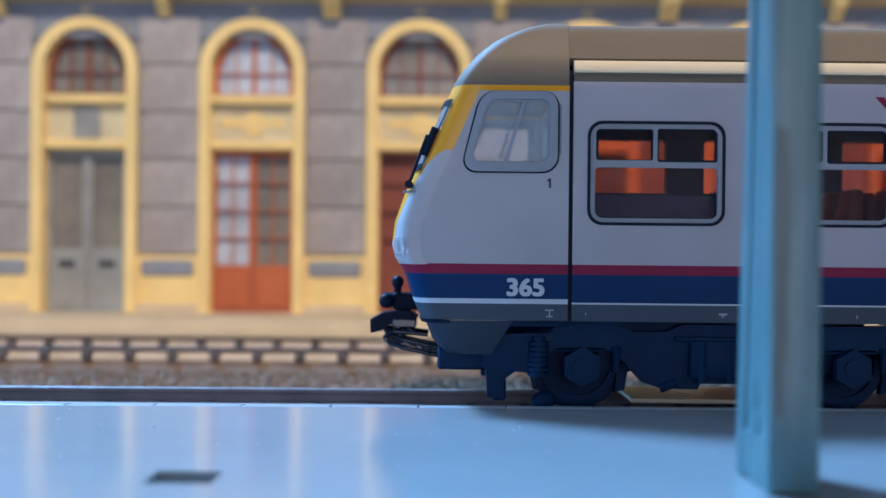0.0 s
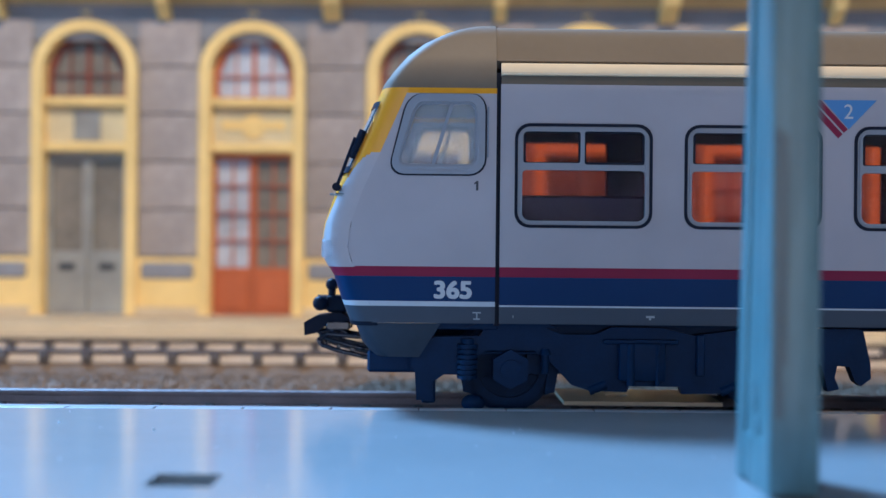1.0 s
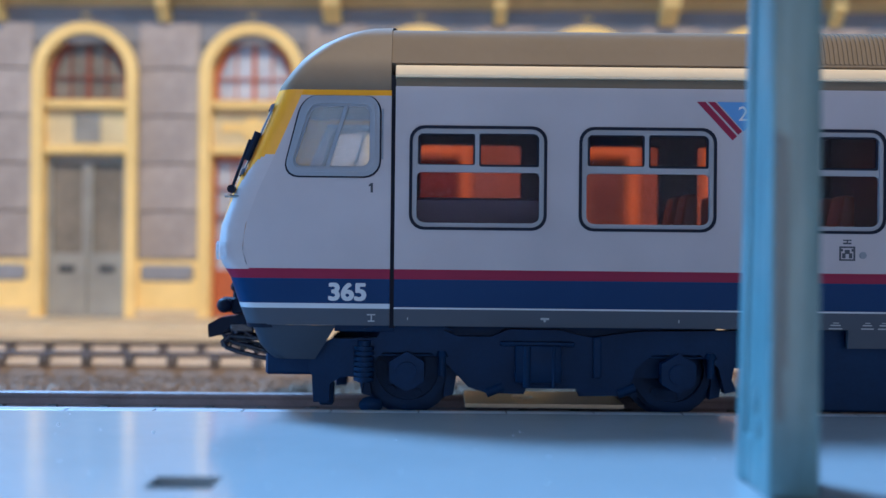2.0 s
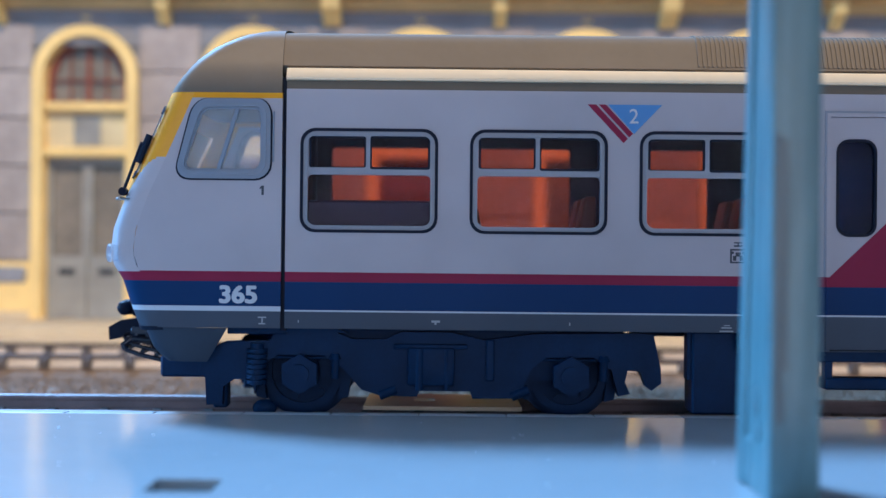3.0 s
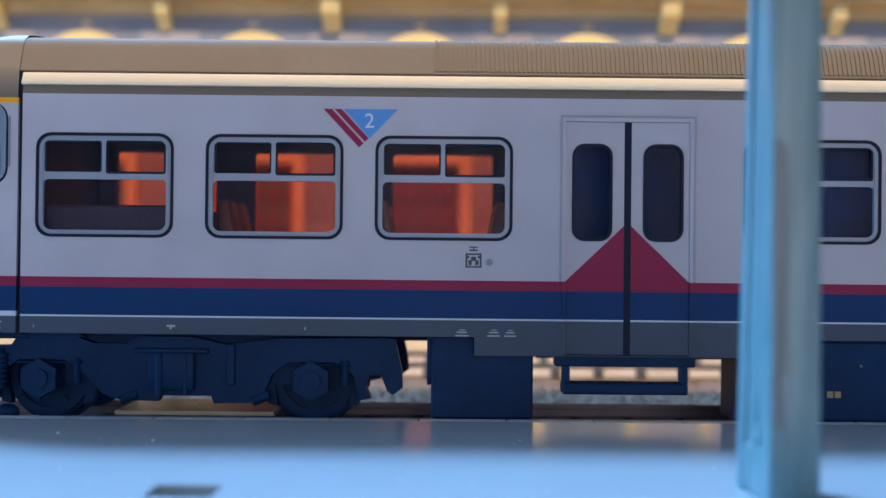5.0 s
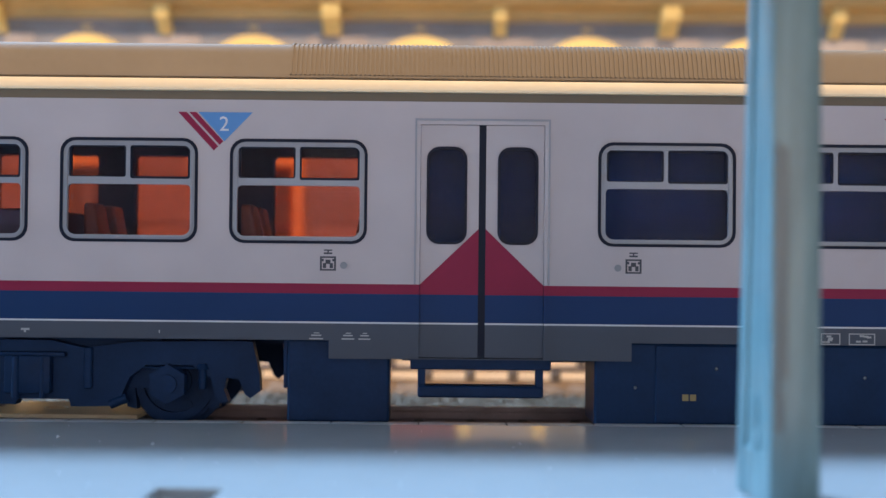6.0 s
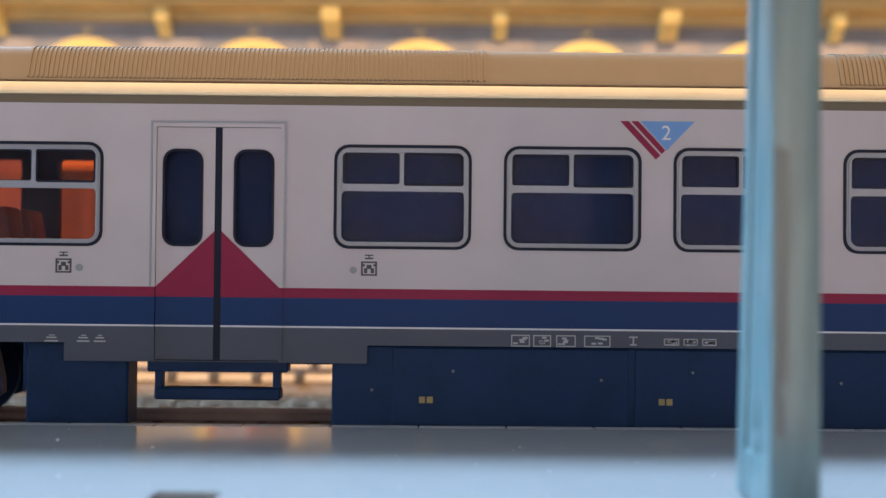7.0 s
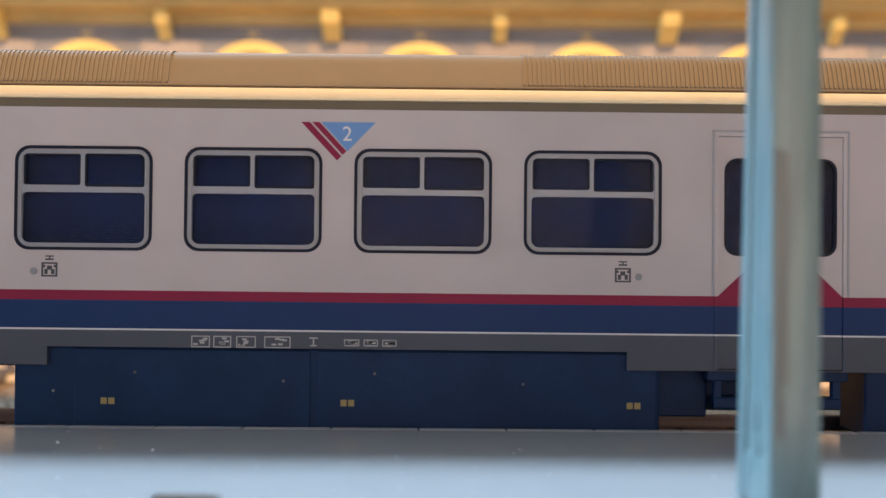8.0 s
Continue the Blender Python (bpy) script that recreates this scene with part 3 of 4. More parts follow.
def coach():
    t = thing("model_coach", "grey model railway coach with red and blue stripes", "train")
    # side walls with real openings
    outline = [(0.25, 10.9), (53.9, 10.9), (53.9, 8.75), (89.6, 8.75), (89.6, 10.9), (158.0, 10.9), (158.0, 8.75), (193.5, 8.75), (193.5, 10.9), (END, 10.9), (END, 39.2), (0.25, 39.2)]
    holes = [rounded(x + 0.35, x + WW - 0.35, WZ0 + 0.35, WZ1 - 0.35, 1.5) for x in WINDOWS]
    holes += [[(a, 8.9), (b, 8.9), (b, 36.6), (a, 36.6)] for a, b in DOORS]
    far_holes = [rounded(x + 0.6, x + WW - 0.9, 23.1, 35.4, 0.6) for x in WINDOWS[:3]] + holes[3:]
    for y0, y1, gaps in ((NEAR, NEAR + 0.9, holes), (-NEAR, -NEAR - 0.9, far_holes)):
        part("side_wall", plate(outline, gaps, y0, y1), M_COACH, t, "pale grey side wall with red and blue stripes")
    part("end_wall", box(END - 1, END, -15.6, 15.6, 10.9, 40), M_PALE, t)
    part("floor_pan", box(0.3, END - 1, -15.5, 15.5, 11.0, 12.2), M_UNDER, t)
    # gutter and roof
    side = [(-16.4, 40.1), (-16.4, 40.22), (-16.6, 40.22), (-17.0, 40.25), (-17.05, 40.5), (-16.35, 41.7), (-16.0, 41.75), (-15.9, 41.5), (-15.5, 40.1)]
    part("gutter", sweep(side, 0.25, END), M_GUTTER, t, "cream gutter along the roof edge", smooth=True, angle=25)
    part("gutter", sweep([(-y, z) for y, z in side], 0.25, END), M_GUTTER, t, "cream gutter along the roof edge", smooth=True, angle=25)
    for y in (-16.52, 15.6):
        part("cantrail", box(0.28, END, y, y + 0.92, 39.22, 40.2), M_ROOF, t, "grey-brown band under the gutter")
    part("roof_joint", box(0.1, END, -15.85, 15.85, 41.0, 42.15), M_RUBBER, t, "dark line under the roof")
    shoulder = [(16.15, 42.0), (15.98, 42.3), (15.5, 43.6), (15.0, 44.8), (14.4, 45.8), (13.7, 46.25), (12.6, 46.5), (9.5, 46.85), (5.0, 47.0)]
    roof = shoulder + [(0.0, 47.1)] + [(-y, z) for y, z in reversed(shoulder)]
    inner = [(y * 0.93, 41.2 + (z - 42) * 0.9) for y, z in reversed(roof)]
    part("roof", sweep(roof + inner, -0.27, END), M_ROOF, t, "matt grey-brown roof", smooth=True)
    for x0, x1 in ((49.0, 103.2), (145.6, 199.8)):
        base = part("roof_grille", sweep([(y * 1.002, 42.02 + (z - 42) * 1.004) for y, z in roof[1:-1]], x0, x1), M_ROOF, t, "ribbed roof panel", smooth=True)
        for xe in (x0, x1):
            part("grille_border", sweep([(y * 1.012, 42.06 + (z - 42) * 1.02) for y, z in roof[1:-1]] + [(y * 0.99, 42.0 + (z - 42)) for y, z in reversed(roof[1:-1])], xe - 0.12, xe + 0.12), M_ROOF, base, smooth=True)
        rib = finish("rib", sweep([(y * 1.0125, 42.05 + (z - 42) * 1.011) for y, z in roof[1:-1]] + [(y * 0.99, 42.0 + (z - 42)) for y, z in reversed(roof[1:-1])], -0.12, 0.12), M_ROOF, True)
        count = int((x1 - x0 - 0.6) / 0.55)
        for i in range(count):
            r = new("rib", rib)
            r.parent = base
            r.location.x = (x0 + 0.6 + i * 0.55) * MM
    # passenger windows
    for side_sign in (-1, 1):
        for x in WINDOWS if side_sign < 0 else WINDOWS[3:]:
            window(t, x, side_sign)
        for a, b in DOORS:
            doors(t, a, b, side_sign)
    for x in WINDOWS[:3]:
        far_window(t, x)
    cab(t)
    interior(t)
    marks(t)
    running_gear(t)
    return t


def flip(bm, sign):
    """Turn a part that is built for the near side over to the far side."""
    if sign > 0:
        for v in bm.verts:
            v.co.y = -v.co.y
    return bm


def window(t, x, sign):
    outer = rounded(x, x + WW, WZ0, WZ1, 1.75)
    seal = part("window", flip(plate(outer, [rounded(x + 0.36, x + WW - 0.36, WZ0 + 0.36, WZ1 - 0.36, 1.5)], NEAR - 0.12, NEAR + 0.5), sign), M_RUBBER, t, "black rubber window seal")
    bar = 29.35
    mid = x + WW / 2
    lower = rounded(x + 0.9, x + WW - 0.9, WZ0 + 0.85, bar - 0.25, 0.55)
    up1 = rounded(x + 1.0, mid - 0.38, bar + 0.6, WZ1 - 0.95, 0.3)
    up2 = rounded(mid + 0.1, x + WW - 0.95, bar + 0.42, WZ1 - 0.9, 0.3)
    bm = plate(rounded(x + 0.37, x + WW - 0.37, WZ0 + 0.37, WZ1 - 0.37, 1.5), [lower, up1, up2], NEAR - 0.02, NEAR + 0.45)
    part("window_frame", flip(bm, sign), M_FRAME, seal, "grey metal window frame")
    bm = plate(rounded(x + 0.62, x + WW - 0.62, WZ0 + 0.62, WZ1 - 0.62, 1.2), [rounded(x + 0.85, x + WW - 0.85, WZ0 + 0.85, WZ1 - 0.85, 1.0)], NEAR - 0.16, NEAR + 0.1)
    part("frame_bead", flip(bm, sign), M_FRAME, seal)
    for a, b in ((x + 1.1, mid - 0.4), (mid + 0.1, x + WW - 1.0)):
        bm = plate(rounded(a - 0.05, b + 0.05, bar + 0.3, WZ1 - 0.9, 0.3), [rounded(a + 0.2, b - 0.2, bar + 0.7, WZ1 - 1.12, 0.2)], NEAR + 0.05, NEAR + 0.55)
        part("sash", flip(bm, sign), M_RUBBER, seal)
    part("pane", flip(plate(rounded(x + 0.7, x + WW - 0.7, WZ0 + 0.7, WZ1 - 0.7, 1.2), [], NEAR + 0.46, NEAR + 0.62), sign), M_GLASS, seal, "tinted window pane")


def far_window(t, x):
    """A single orange pane in the far side of the saloon."""
    a, b = x + 0.6, x + WW - 0.9
    seal = part("window", plate(rounded(a - 0.3, b + 0.3, 22.8, 35.7, 0.9), [rounded(a + 0.15, b - 0.15, 23.25, 35.25, 0.5)], -NEAR - 1.0, -NEAR + 0.1), M_RUBBER, t, "black rubber window seal")
    part("pane", plate(rounded(a + 0.05, b - 0.05, 23.15, 35.35, 0.5), [], -NEAR - 0.6, -NEAR - 0.4), M_FARGLASS, seal, "orange tinted pane")


def doors(t, a, b, sign):
    c = (a + b) / 2
    frame_bm = plate([(a - 0.3, 8.8), (b + 0.3, 8.8), (b + 0.3, 36.95), (a - 0.3, 36.95)], [[(a + 0.12, 8.7 + 0.2), (b - 0.12, 8.9), (b - 0.12, 36.5), (a + 0.12, 36.5)]], NEAR - 0.18, NEAR + 0.4)
    d = part("door_frame", flip(frame_bm, sign), M_COACH, t, "raised door surround")
    groove = plate([(a - 0.55, 17.6), (a - 0.32, 17.6), (a - 0.32, 36.97), (b + 0.32, 36.97), (b + 0.32, 17.6), (b + 0.55, 17.6), (b + 0.55, 37.2), (a - 0.55, 37.2)], [], NEAR - 0.22, NEAR + 0.3)
    part("door_groove", flip(groove, sign), M_FRAME, d, "grey rim round the door")
    for x0, x1, w0, w1 in ((a + 0.16, c - 0.42, a + 0.85, a + 5.65), (c + 0.42, b - 0.16, b - 5.65, b - 0.85)):
        hole = rounded(w0, w1, 22.35, 33.9, 1.5)
        leaf = part("door_leaf", flip(plate([(x0, 9.0), (x1, 9.0), (x1, 36.45), (x0, 36.45)], [hole], NEAR + 0.12, NEAR + 0.9), sign), M_COACH, d, "sliding door leaf")
        part("door_seal", flip(plate(rounded(w0, w1, 22.35, 33.9, 1.5), [rounded(w0 + 0.3, w1 - 0.3, 22.65, 33.6, 1.25)], NEAR - 0.02, NEAR + 0.7), sign), M_RUBBER, leaf)
        part("pane", flip(plate(rounded(w0 + 0.2, w1 - 0.2, 22.5, 33.7, 1.2), [], NEAR + 0.45, NEAR + 0.65), sign), M_GLASS, leaf)
        tip = c - 0.42 if x0 < c - 1 else c + 0.42
        far = x0 if x0 < c - 1 else x1
        tri = [(far, 17.6), (far, 16.5), (tip, 16.5), (tip, 24.2)]
        # the lower corner of the leaf's window stays clear of the paint
        part("red_wedge", flip(plate(tri, [], NEAR + 0.07, NEAR + 0.118), sign), M_RED, leaf, "crimson triangle on the door")
    part("door_gap", flip(box(c - 0.42, c + 0.42, NEAR + 0.1, NEAR + 0.6, 9.0, 36.45), sign), M_RUBBER, d, "black rubber edge between the leaves")


def cab(t):
    # flat flanks with the side window
    zs = [10.9 + (38.7 - 10.9) * i / 16 for i in range(17)]
    left = [(nose_x(z) + REACH, z) for z in reversed(zs)]
    flank = [(-0.25, 10.9), (-0.25, 38.7)] + left
    hole = rounded(-12.7, -1.95, 28.85, 37.6, 1.7, slant=2.4)
    for sign in (-1, 1):
        side_part = part("cab_flank", flip(plate(flank, [hole], NEAR, NEAR + 0.9), sign), M_CAB, t, "pale grey cab side with yellow edge")
        ring = plate(rounded(-13.0, -1.6, 28.5, 37.95, 1.9, slant=2.4), [rounded(-12.35, -2.2, 29.1, 37.3, 1.4, slant=2.35)], NEAR - 0.2, NEAR + 0.5)
        seal = plate(rounded(-13.2, -1.4, 28.3, 38.0, 2.0, slant=2.4), [rounded(-12.9, -1.7, 28.6, 37.85, 1.8, slant=2.4)], NEAR - 0.1, NEAR + 0.3)
        part("cab_window_seal", flip(seal, sign), M_RUBBER, side_part)
        seal = plate(rounded(-12.03, -2.57, 29.47, 36.98, 1.2, slant=2.3), [rounded(-11.8, -2.8, 29.7, 36.75, 1.0, slant=2.27)], NEAR - 0.05, NEAR + 0.32)
        part("cab_window_trim", flip(seal, sign), M_CABFRAME, side_part)
        part("cab_window_frame", flip(ring, sign), M_CABFRAME, side_part, "rounded grey window frame", smooth=True)
        ring = plate(rounded(-12.5, -2.1, 29.0, 37.45, 1.5, slant=2.37), [rounded(-12.05, -2.55, 29.45, 37.0, 1.2, slant=2.3)], NEAR - 0.35, NEAR + 0.3)
        part("cab_window_bead", flip(ring, sign), M_CABFRAME, side_part, smooth=True)
        bar = plate([(-8.0, 29.5), (-7.55, 29.5), (-5.3, 36.9), (-5.75, 36.9)], [], NEAR - 0.1, NEAR + 0.4)
        part("cab_window_bar", flip(bar, sign), M_CABFRAME, side_part)
        part("pane", flip(plate(rounded(-12.3, -2.3, 29.2, 37.2, 1.4, slant=2.3), [], NEAR + 0.32, NEAR + 0.5), sign), M_CABGLASS, side_part, "clear cab pane")
        part("grab_strip", flip(box(-1.35, -1.15, NEAR - 0.18, NEAR + 0.1, 30.5, 36.5, 0.05, 1), sign), M_CABFRAME, side_part)
    part("cab_joint", box(-0.3, 0.3, -15.9, 15.9, 10.6, 40.6), M_RUBBER, t, "dark gap behind the cab")
    ss = [-1 + i / 14 for i in range(29)]
    part("nose_lower", nose_sheet([10.9 + 0.55 * i for i in range(13)], ss), M_CAB, t, "striped lower nose", smooth=True, angle=60)
    front = nose_sheet([17.45 + (29.2 - 17.45) * i / 30 for i in range(31)] + [29.5, 29.8, 30.1, 30.4, 30.7, 31, 31.4, 33, 35, 36.4, 37.5, 38.7], [-1 + i / 56 for i in range(113)])
    bmesh.ops.delete(front, geom=[f for f in front.faces if 29.2 < f.calc_center_median().z < 36.4 and abs(f.calc_center_median().y) < 15.2], context="FACES")
    for f in front.faces:
        m = f.calc_center_median()
        if m.z < max(20.0, 31.0 - (16.5 - abs(m.y)) * 4.6):
            f.material_index = 1
    part("nose", front, [M_YELLOW, M_PALE], t, "yellow cab front with pale grey corners", smooth=True, angle=60)
    # cab roof from the nose to the coach roof
    zs = [38.7, 39.3, 40.0, 41, 42, 42.8, 43.6, 44.4, 45, 45.6, 46.1, 46.65, 47.0, 47.3]
    bm = bmesh.new()
    rows = []
    for z in zs:
        pts = [Vector(nose_point(z, s)) for s in ss]
        w = half_width(z)
        pts = [Vector((-0.3, -w, z))] + pts + [Vector((-0.3, w, z))]
        rows.append([bm.verts.new(p) for p in pts])
    for i in range(len(zs) - 1):
        for j in range(len(rows[0]) - 1):
            bm.faces.new((rows[i][j], rows[i][j + 1], rows[i + 1][j + 1], rows[i + 1][j]))
    bm.faces.new(rows[-1])
    part("cab_roof", bm, M_CABROOF, t, "rounded grey-brown cab roof", smooth=True, angle=60)
    # wind screen, wipers, handrail
    across = [-0.66 + 0.06 * i for i in range(23)]
    ring = nose_sheet([28.5, 29.3, 31, 33, 35, 36.3, 37.0], across, 0.25)
    inner = [f for f in ring.faces if 29.3 < f.calc_center_median().z < 36.3 and abs(f.calc_center_median().y) < abs(nose_point(32, across[1])[1])]
    bmesh.ops.delete(ring, geom=inner, context="FACES")
    screen = part("windscreen", ring, M_RUBBER, t, "black windscreen surround", smooth=True)
    part("windscreen_pane", nose_sheet([28.9, 31, 33, 35, 36.7], across, 0.12), M_CABGLASS, screen, "clear windscreen", smooth=True)
    for s in (-0.62, 0.2):
        bm = bmesh.new()
        a, b = Vector(nose_point(26.9, s)) + Vector((-0.7, 0, 0)), Vector(nose_point(32.8, s)) + Vector((-1.2, 0, 0))
        add_cyl(bm, (a + b) / 2, b - a, 0.2, (b - a).length, 8)
        add_cyl(bm, b + Vector((0.25, 0, -0.8)), (0.4, 0, 1), 0.42, 3.6, 8)
        add_cyl(bm, a, (0, 1, 0), 0.5, 1.0, 10)
        part("wiper", bm, M_RUBBER, screen, "black wiper arm", smooth=True)
    for s in (-0.72, 0.72):
        bm = bmesh.new()
        p = Vector(nose_point(26.0, s)) + Vector((-0.5, 0, 0))
        add_cyl(bm, p, (1, 0, 0), 0.16, 1.9, 8)
        add_cyl(bm, p + Vector((-0.3, 0, 0.1)), (0, 1, 0), 0.14, 2.4, 8)
        part("handrail", bm, M_STEEL, t, "thin bare metal handrail", smooth=True)
    for s in (-0.7, 0.7):
        bm = bmesh.new()
        p = Vector(nose_point(19.6, s))
        add_cyl(bm, p + Vector((-0.1, 0, 0)), (1, 0, 0), 1.1, 1.2, 18, 0.95)
        part("headlight", bm, M_CABGLASS, t, "clear round headlight", smooth=True)
    # snow plough under the nose
    zs = [10.85, 10.2, 9.4, 8.4, 7.4, 6.7]
    plough = bmesh.new()
    rows = []
    for z in zs:
        pts = [Vector((-6.6 - (10.85 - z) * 0.62, -15.9 + (10.9 - z) * 0.3, z))]
        for s in ss[:20]:
            p = Vector(nose_point(z, s))
            pts.append(Vector((p.x + 0.5, p.y * 0.965, z)))
        rows.append([plough.verts.new(p) for p in pts])
    for i in range(len(zs) - 1):
        for j in range(len(rows[0]) - 1):
            plough.faces.new((rows[i][j], rows[i][j + 1], rows[i + 1][j + 1], rows[i + 1][j]))
    plough.faces.new(rows[-1])
    part("nose_apron", plough, M_APRON, t, "dark grey apron under the nose", smooth=True, angle=50)
    part("apron_seam", nose_sheet([10.55, 11.02], ss, 0.06), M_RUBBER, t, "dark seam over the apron")
    for sign in (-1, 1):
        part("cab_beam", flip(box(-7.0, 0.2, -13.6, -12.8, 10.0, 10.9, 0.1, 1), sign), M_UNDER, t, "black beam under the cab")
    # coupling
    bm = bmesh.new()
    add_cyl(bm, (-19.6, 0, 12.5), (1, 0, 0), 1.0, 6.5, 16)
    add_cyl(bm, (-22.2, -2.0, 12.5), (1, 0, 0), 0.9, 0.7, 16)
    add_cyl(bm, (-20.9, -1.2, 13.6), (0, 0, 1), 0.5, 2.4, 14)
    bmesh.ops.create_icosphere(bm, subdivisions=2, radius=0.85, matrix=Matrix.Translation((-20.9, -1.2, 14.9)))
    add_box(bm, -21.6, -17.2, -2.2, 2.2, 11.3, 13.5, 0.5)
    bmesh.ops.create_icosphere(bm, subdivisions=2, radius=1.0, matrix=Matrix.Translation((-22.3, -2.6, 12.5)))
    part("buffer_block", bm, M_RUBBER, t, "black coupling block", smooth=True)
    bm = plate([(-24.4, 10.0), (-22.8, 10.9), (-19.6, 11.3), (-18.2, 10.4), (-20.0, 9.6), (-21.9, 9.4), (-22.8, 8.6), (-24.3, 8.3)], [], -2.6, 2.6)
    part("coupler_hook", bm, M_RUBBER, t, "black plastic coupling hook")
    for y, lift in ((-3.6, 0.0), (-2.6, 0.9), (2.6, 0.9), (3.6, 0.0)):
        bm = bmesh.new()
        path = [Vector((-15.0, y, 5.5 + lift)), Vector((-16.6, y, 5.75 + lift)), Vector((-20.0, y, 6.55 + lift)), Vector((-21.8, y * 0.9, 7.1 + lift)), Vector((-22.4, y * 0.8, 7.8 + lift)), Vector((-21.4, y * 0.7, 8.5 + lift * 0.4)), Vector((-17.0, y * 0.7, 8.2))]
        for a, b in zip(path, path[1:]):
            add_cyl(bm, (a + b) / 2, b - a, 0.3, (b - a).length + 0.3, 10)
        part("coupler_loop", bm, M_GLOSS, t, "glossy black wire loop", smooth=True)
    bm = bmesh.new()
    add_cyl(bm, (-22.2, 0, 7.4), (0, 1, 0), 0.34, 6.6, 10)
    add_cyl(bm, (-19.8, 0, 6.9), (0, 1, 0), 0.3, 6.6, 10)
    add_cyl(bm, (-18.0, 0, 6.5), (0, 1, 0), 0.3, 6.6, 10)
    add_cyl(bm, (-20.2, -2.2, 8.3), (1, 0.2, 0.75), 0.22, 3.4, 10)
    add_cyl(bm, (-19.4, -2.6, 9.0), (1, 0.1, -0.7), 0.2, 2.6, 10)
    part("coupler_bar", bm, M_GLOSS, t, "glossy black cross bars", smooth=True)
    bm = bmesh.new()
    for y in (-2.4, 2.4):
        bmesh.ops.create_icosphere(bm, subdivisions=2, radius=0.5, matrix=Matrix.Translation((-20.7, y, 9.1)))
        add_box(bm, -21.5, -18.4, y - 0.5, y + 0.5, 9.0, 10.2, 0.2, 1)
    part("coupler_link", bm, M_GLOSS, t, "black coupling link", smooth=True)


def interior(t):
    part("cabin_bulkhead", box(-0.9, -0.35, -15.5, 15.5, 12.2, 38.5), M_CREAM, t, "cream wall behind the cab")
    part("driver_desk", sweep([(-13, 12.2), (13, 12.2), (13, 26.0), (-13, 26.0)], -16.8, -13.2), M_INTERIOR, t, "dark driver's desk")
    seat_bm = bmesh.new()
    add_box(seat_bm, -8.0, -4.2, -5, 1, 20, 22, 0.6)
    add_box(seat_bm, -4.6, -3.2, -5, 1, 20, 30.5, 0.6)
    part("driver_seat", seat_bm, M_CREAM, t, "pale driver's seat", smooth=True)
    # open saloon between the first three windows of both sides
    part("saloon_floor", box(0.4, 62, -15.4, 15.4, 12.3, 20.6), M_MAROON, t, "maroon saloon floor")
    for x in (62.0, 81.2, 166.0, 185.6):
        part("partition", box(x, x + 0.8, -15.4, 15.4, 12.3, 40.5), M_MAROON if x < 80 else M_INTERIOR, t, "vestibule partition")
    part("ceiling_lining", box(0.4, 62, -15.4, 15.4, 38.6, 39.2), M_MAROON, t)
    for x, face in ((22.9, 1), (36.9, -1), (42.9, 1), (56.9, -1)):
        for y in (-3.4, 5.0):
            bm = bmesh.new()
            add_box(bm, x - 1.3, x + 1.3, y - 2.9, y + 2.9, 20.4, 27.4, 0.6, 3)
            for v in bm.verts:
                k = max(0.0, v.co.z - 21) / 6.4
                v.co.x = x + (v.co.x - x) * (1 - 0.45 * k) - face * 0.7 * k
                v.co.y = y + (v.co.y - y) * (1 - 0.12 * k)
            add_box(bm, min(x, x + face * 4.2), max(x, x + face * 4.2), y - 2.9, y + 2.9, 20.4, 22.6, 0.5, 2)
            part("seat", bm, M_ORANGE, t, "brown-orange plastic saloon seat", smooth=True)
    lining = plate([(0.5, 12.4), (61.9, 12.4), (61.9, 38.5), (0.5, 38.5)], [rounded(x + 0.4, x + WW - 0.4, WZ0 + 0.4, WZ1 - 0.4, 1.4) for x in WINDOWS[:3]], -15.4, -15.0)
    part("wall_lining", lining, M_MAROON, t, "maroon saloon lining")
    lining = plate([(0.5, 12.4), (61.9, 12.4), (61.9, 38.5), (0.5, 38.5)], [rounded(x + 0.6, x + WW - 0.9, 23.1, 35.4, 0.6) for x in WINDOWS[:3]], 15.0, 15.4)
    part("wall_lining", lining, M_MAROON, t, "maroon saloon lining")
    part("low_cupboard", box(0.6, 19.5, -14.6, 14.6, 20.4, 26.2, 0.3, 1), M_MAROON, t, "low maroon cupboard")
    # dark navy blocks that fill the space behind the other windows and the doors
    part("dark_inner_block", box(82.2, 165.5, -12.4, 12.4, 12.3, 40), M_INTERIOR, t, "dark inner block")
    part("dark_inner_block", box(186.6, 250, -12.4, 12.4, 12.3, 40), M_INTERIOR, t, "dark inner block")
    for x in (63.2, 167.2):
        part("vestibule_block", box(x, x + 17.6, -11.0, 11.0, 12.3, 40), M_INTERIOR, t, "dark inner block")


def bars(name, rects, material, t, y=NEAR - 0.03, label=""):
    bm = bmesh.new()
    for x0, x1, z0, z1 in rects:
        add_box(bm, x0, x1, y, NEAR + 0.02, z0, z1)
    return part(name, bm, material, t, label)


def bold_number(t):
    """The running number in heavy figures: one mesh from a few overlaid prints."""
    obs = [lettering("number", "365", 2.8, M_WHITE, t, -7.55 + dx, NEAR - 0.03 - k * 0.006, 13.9 + dz, squeeze=1.10)
           for k, (dx, dz) in enumerate(((0, 0), (0.13, 0), (-0.13, 0), (0.09, 0.09), (-0.09, -0.09), (0.09, -0.09), (-0.09, 0.09)))]
    bm = bmesh.new()
    for ob in obs:
        bm.from_mesh(ob.data)
    for ob in obs:
        bpy.data.objects.remove(ob)
    for v in bm.verts:
        v.co /= MM
    part("number", bm, M_WHITE, t, "white running number")


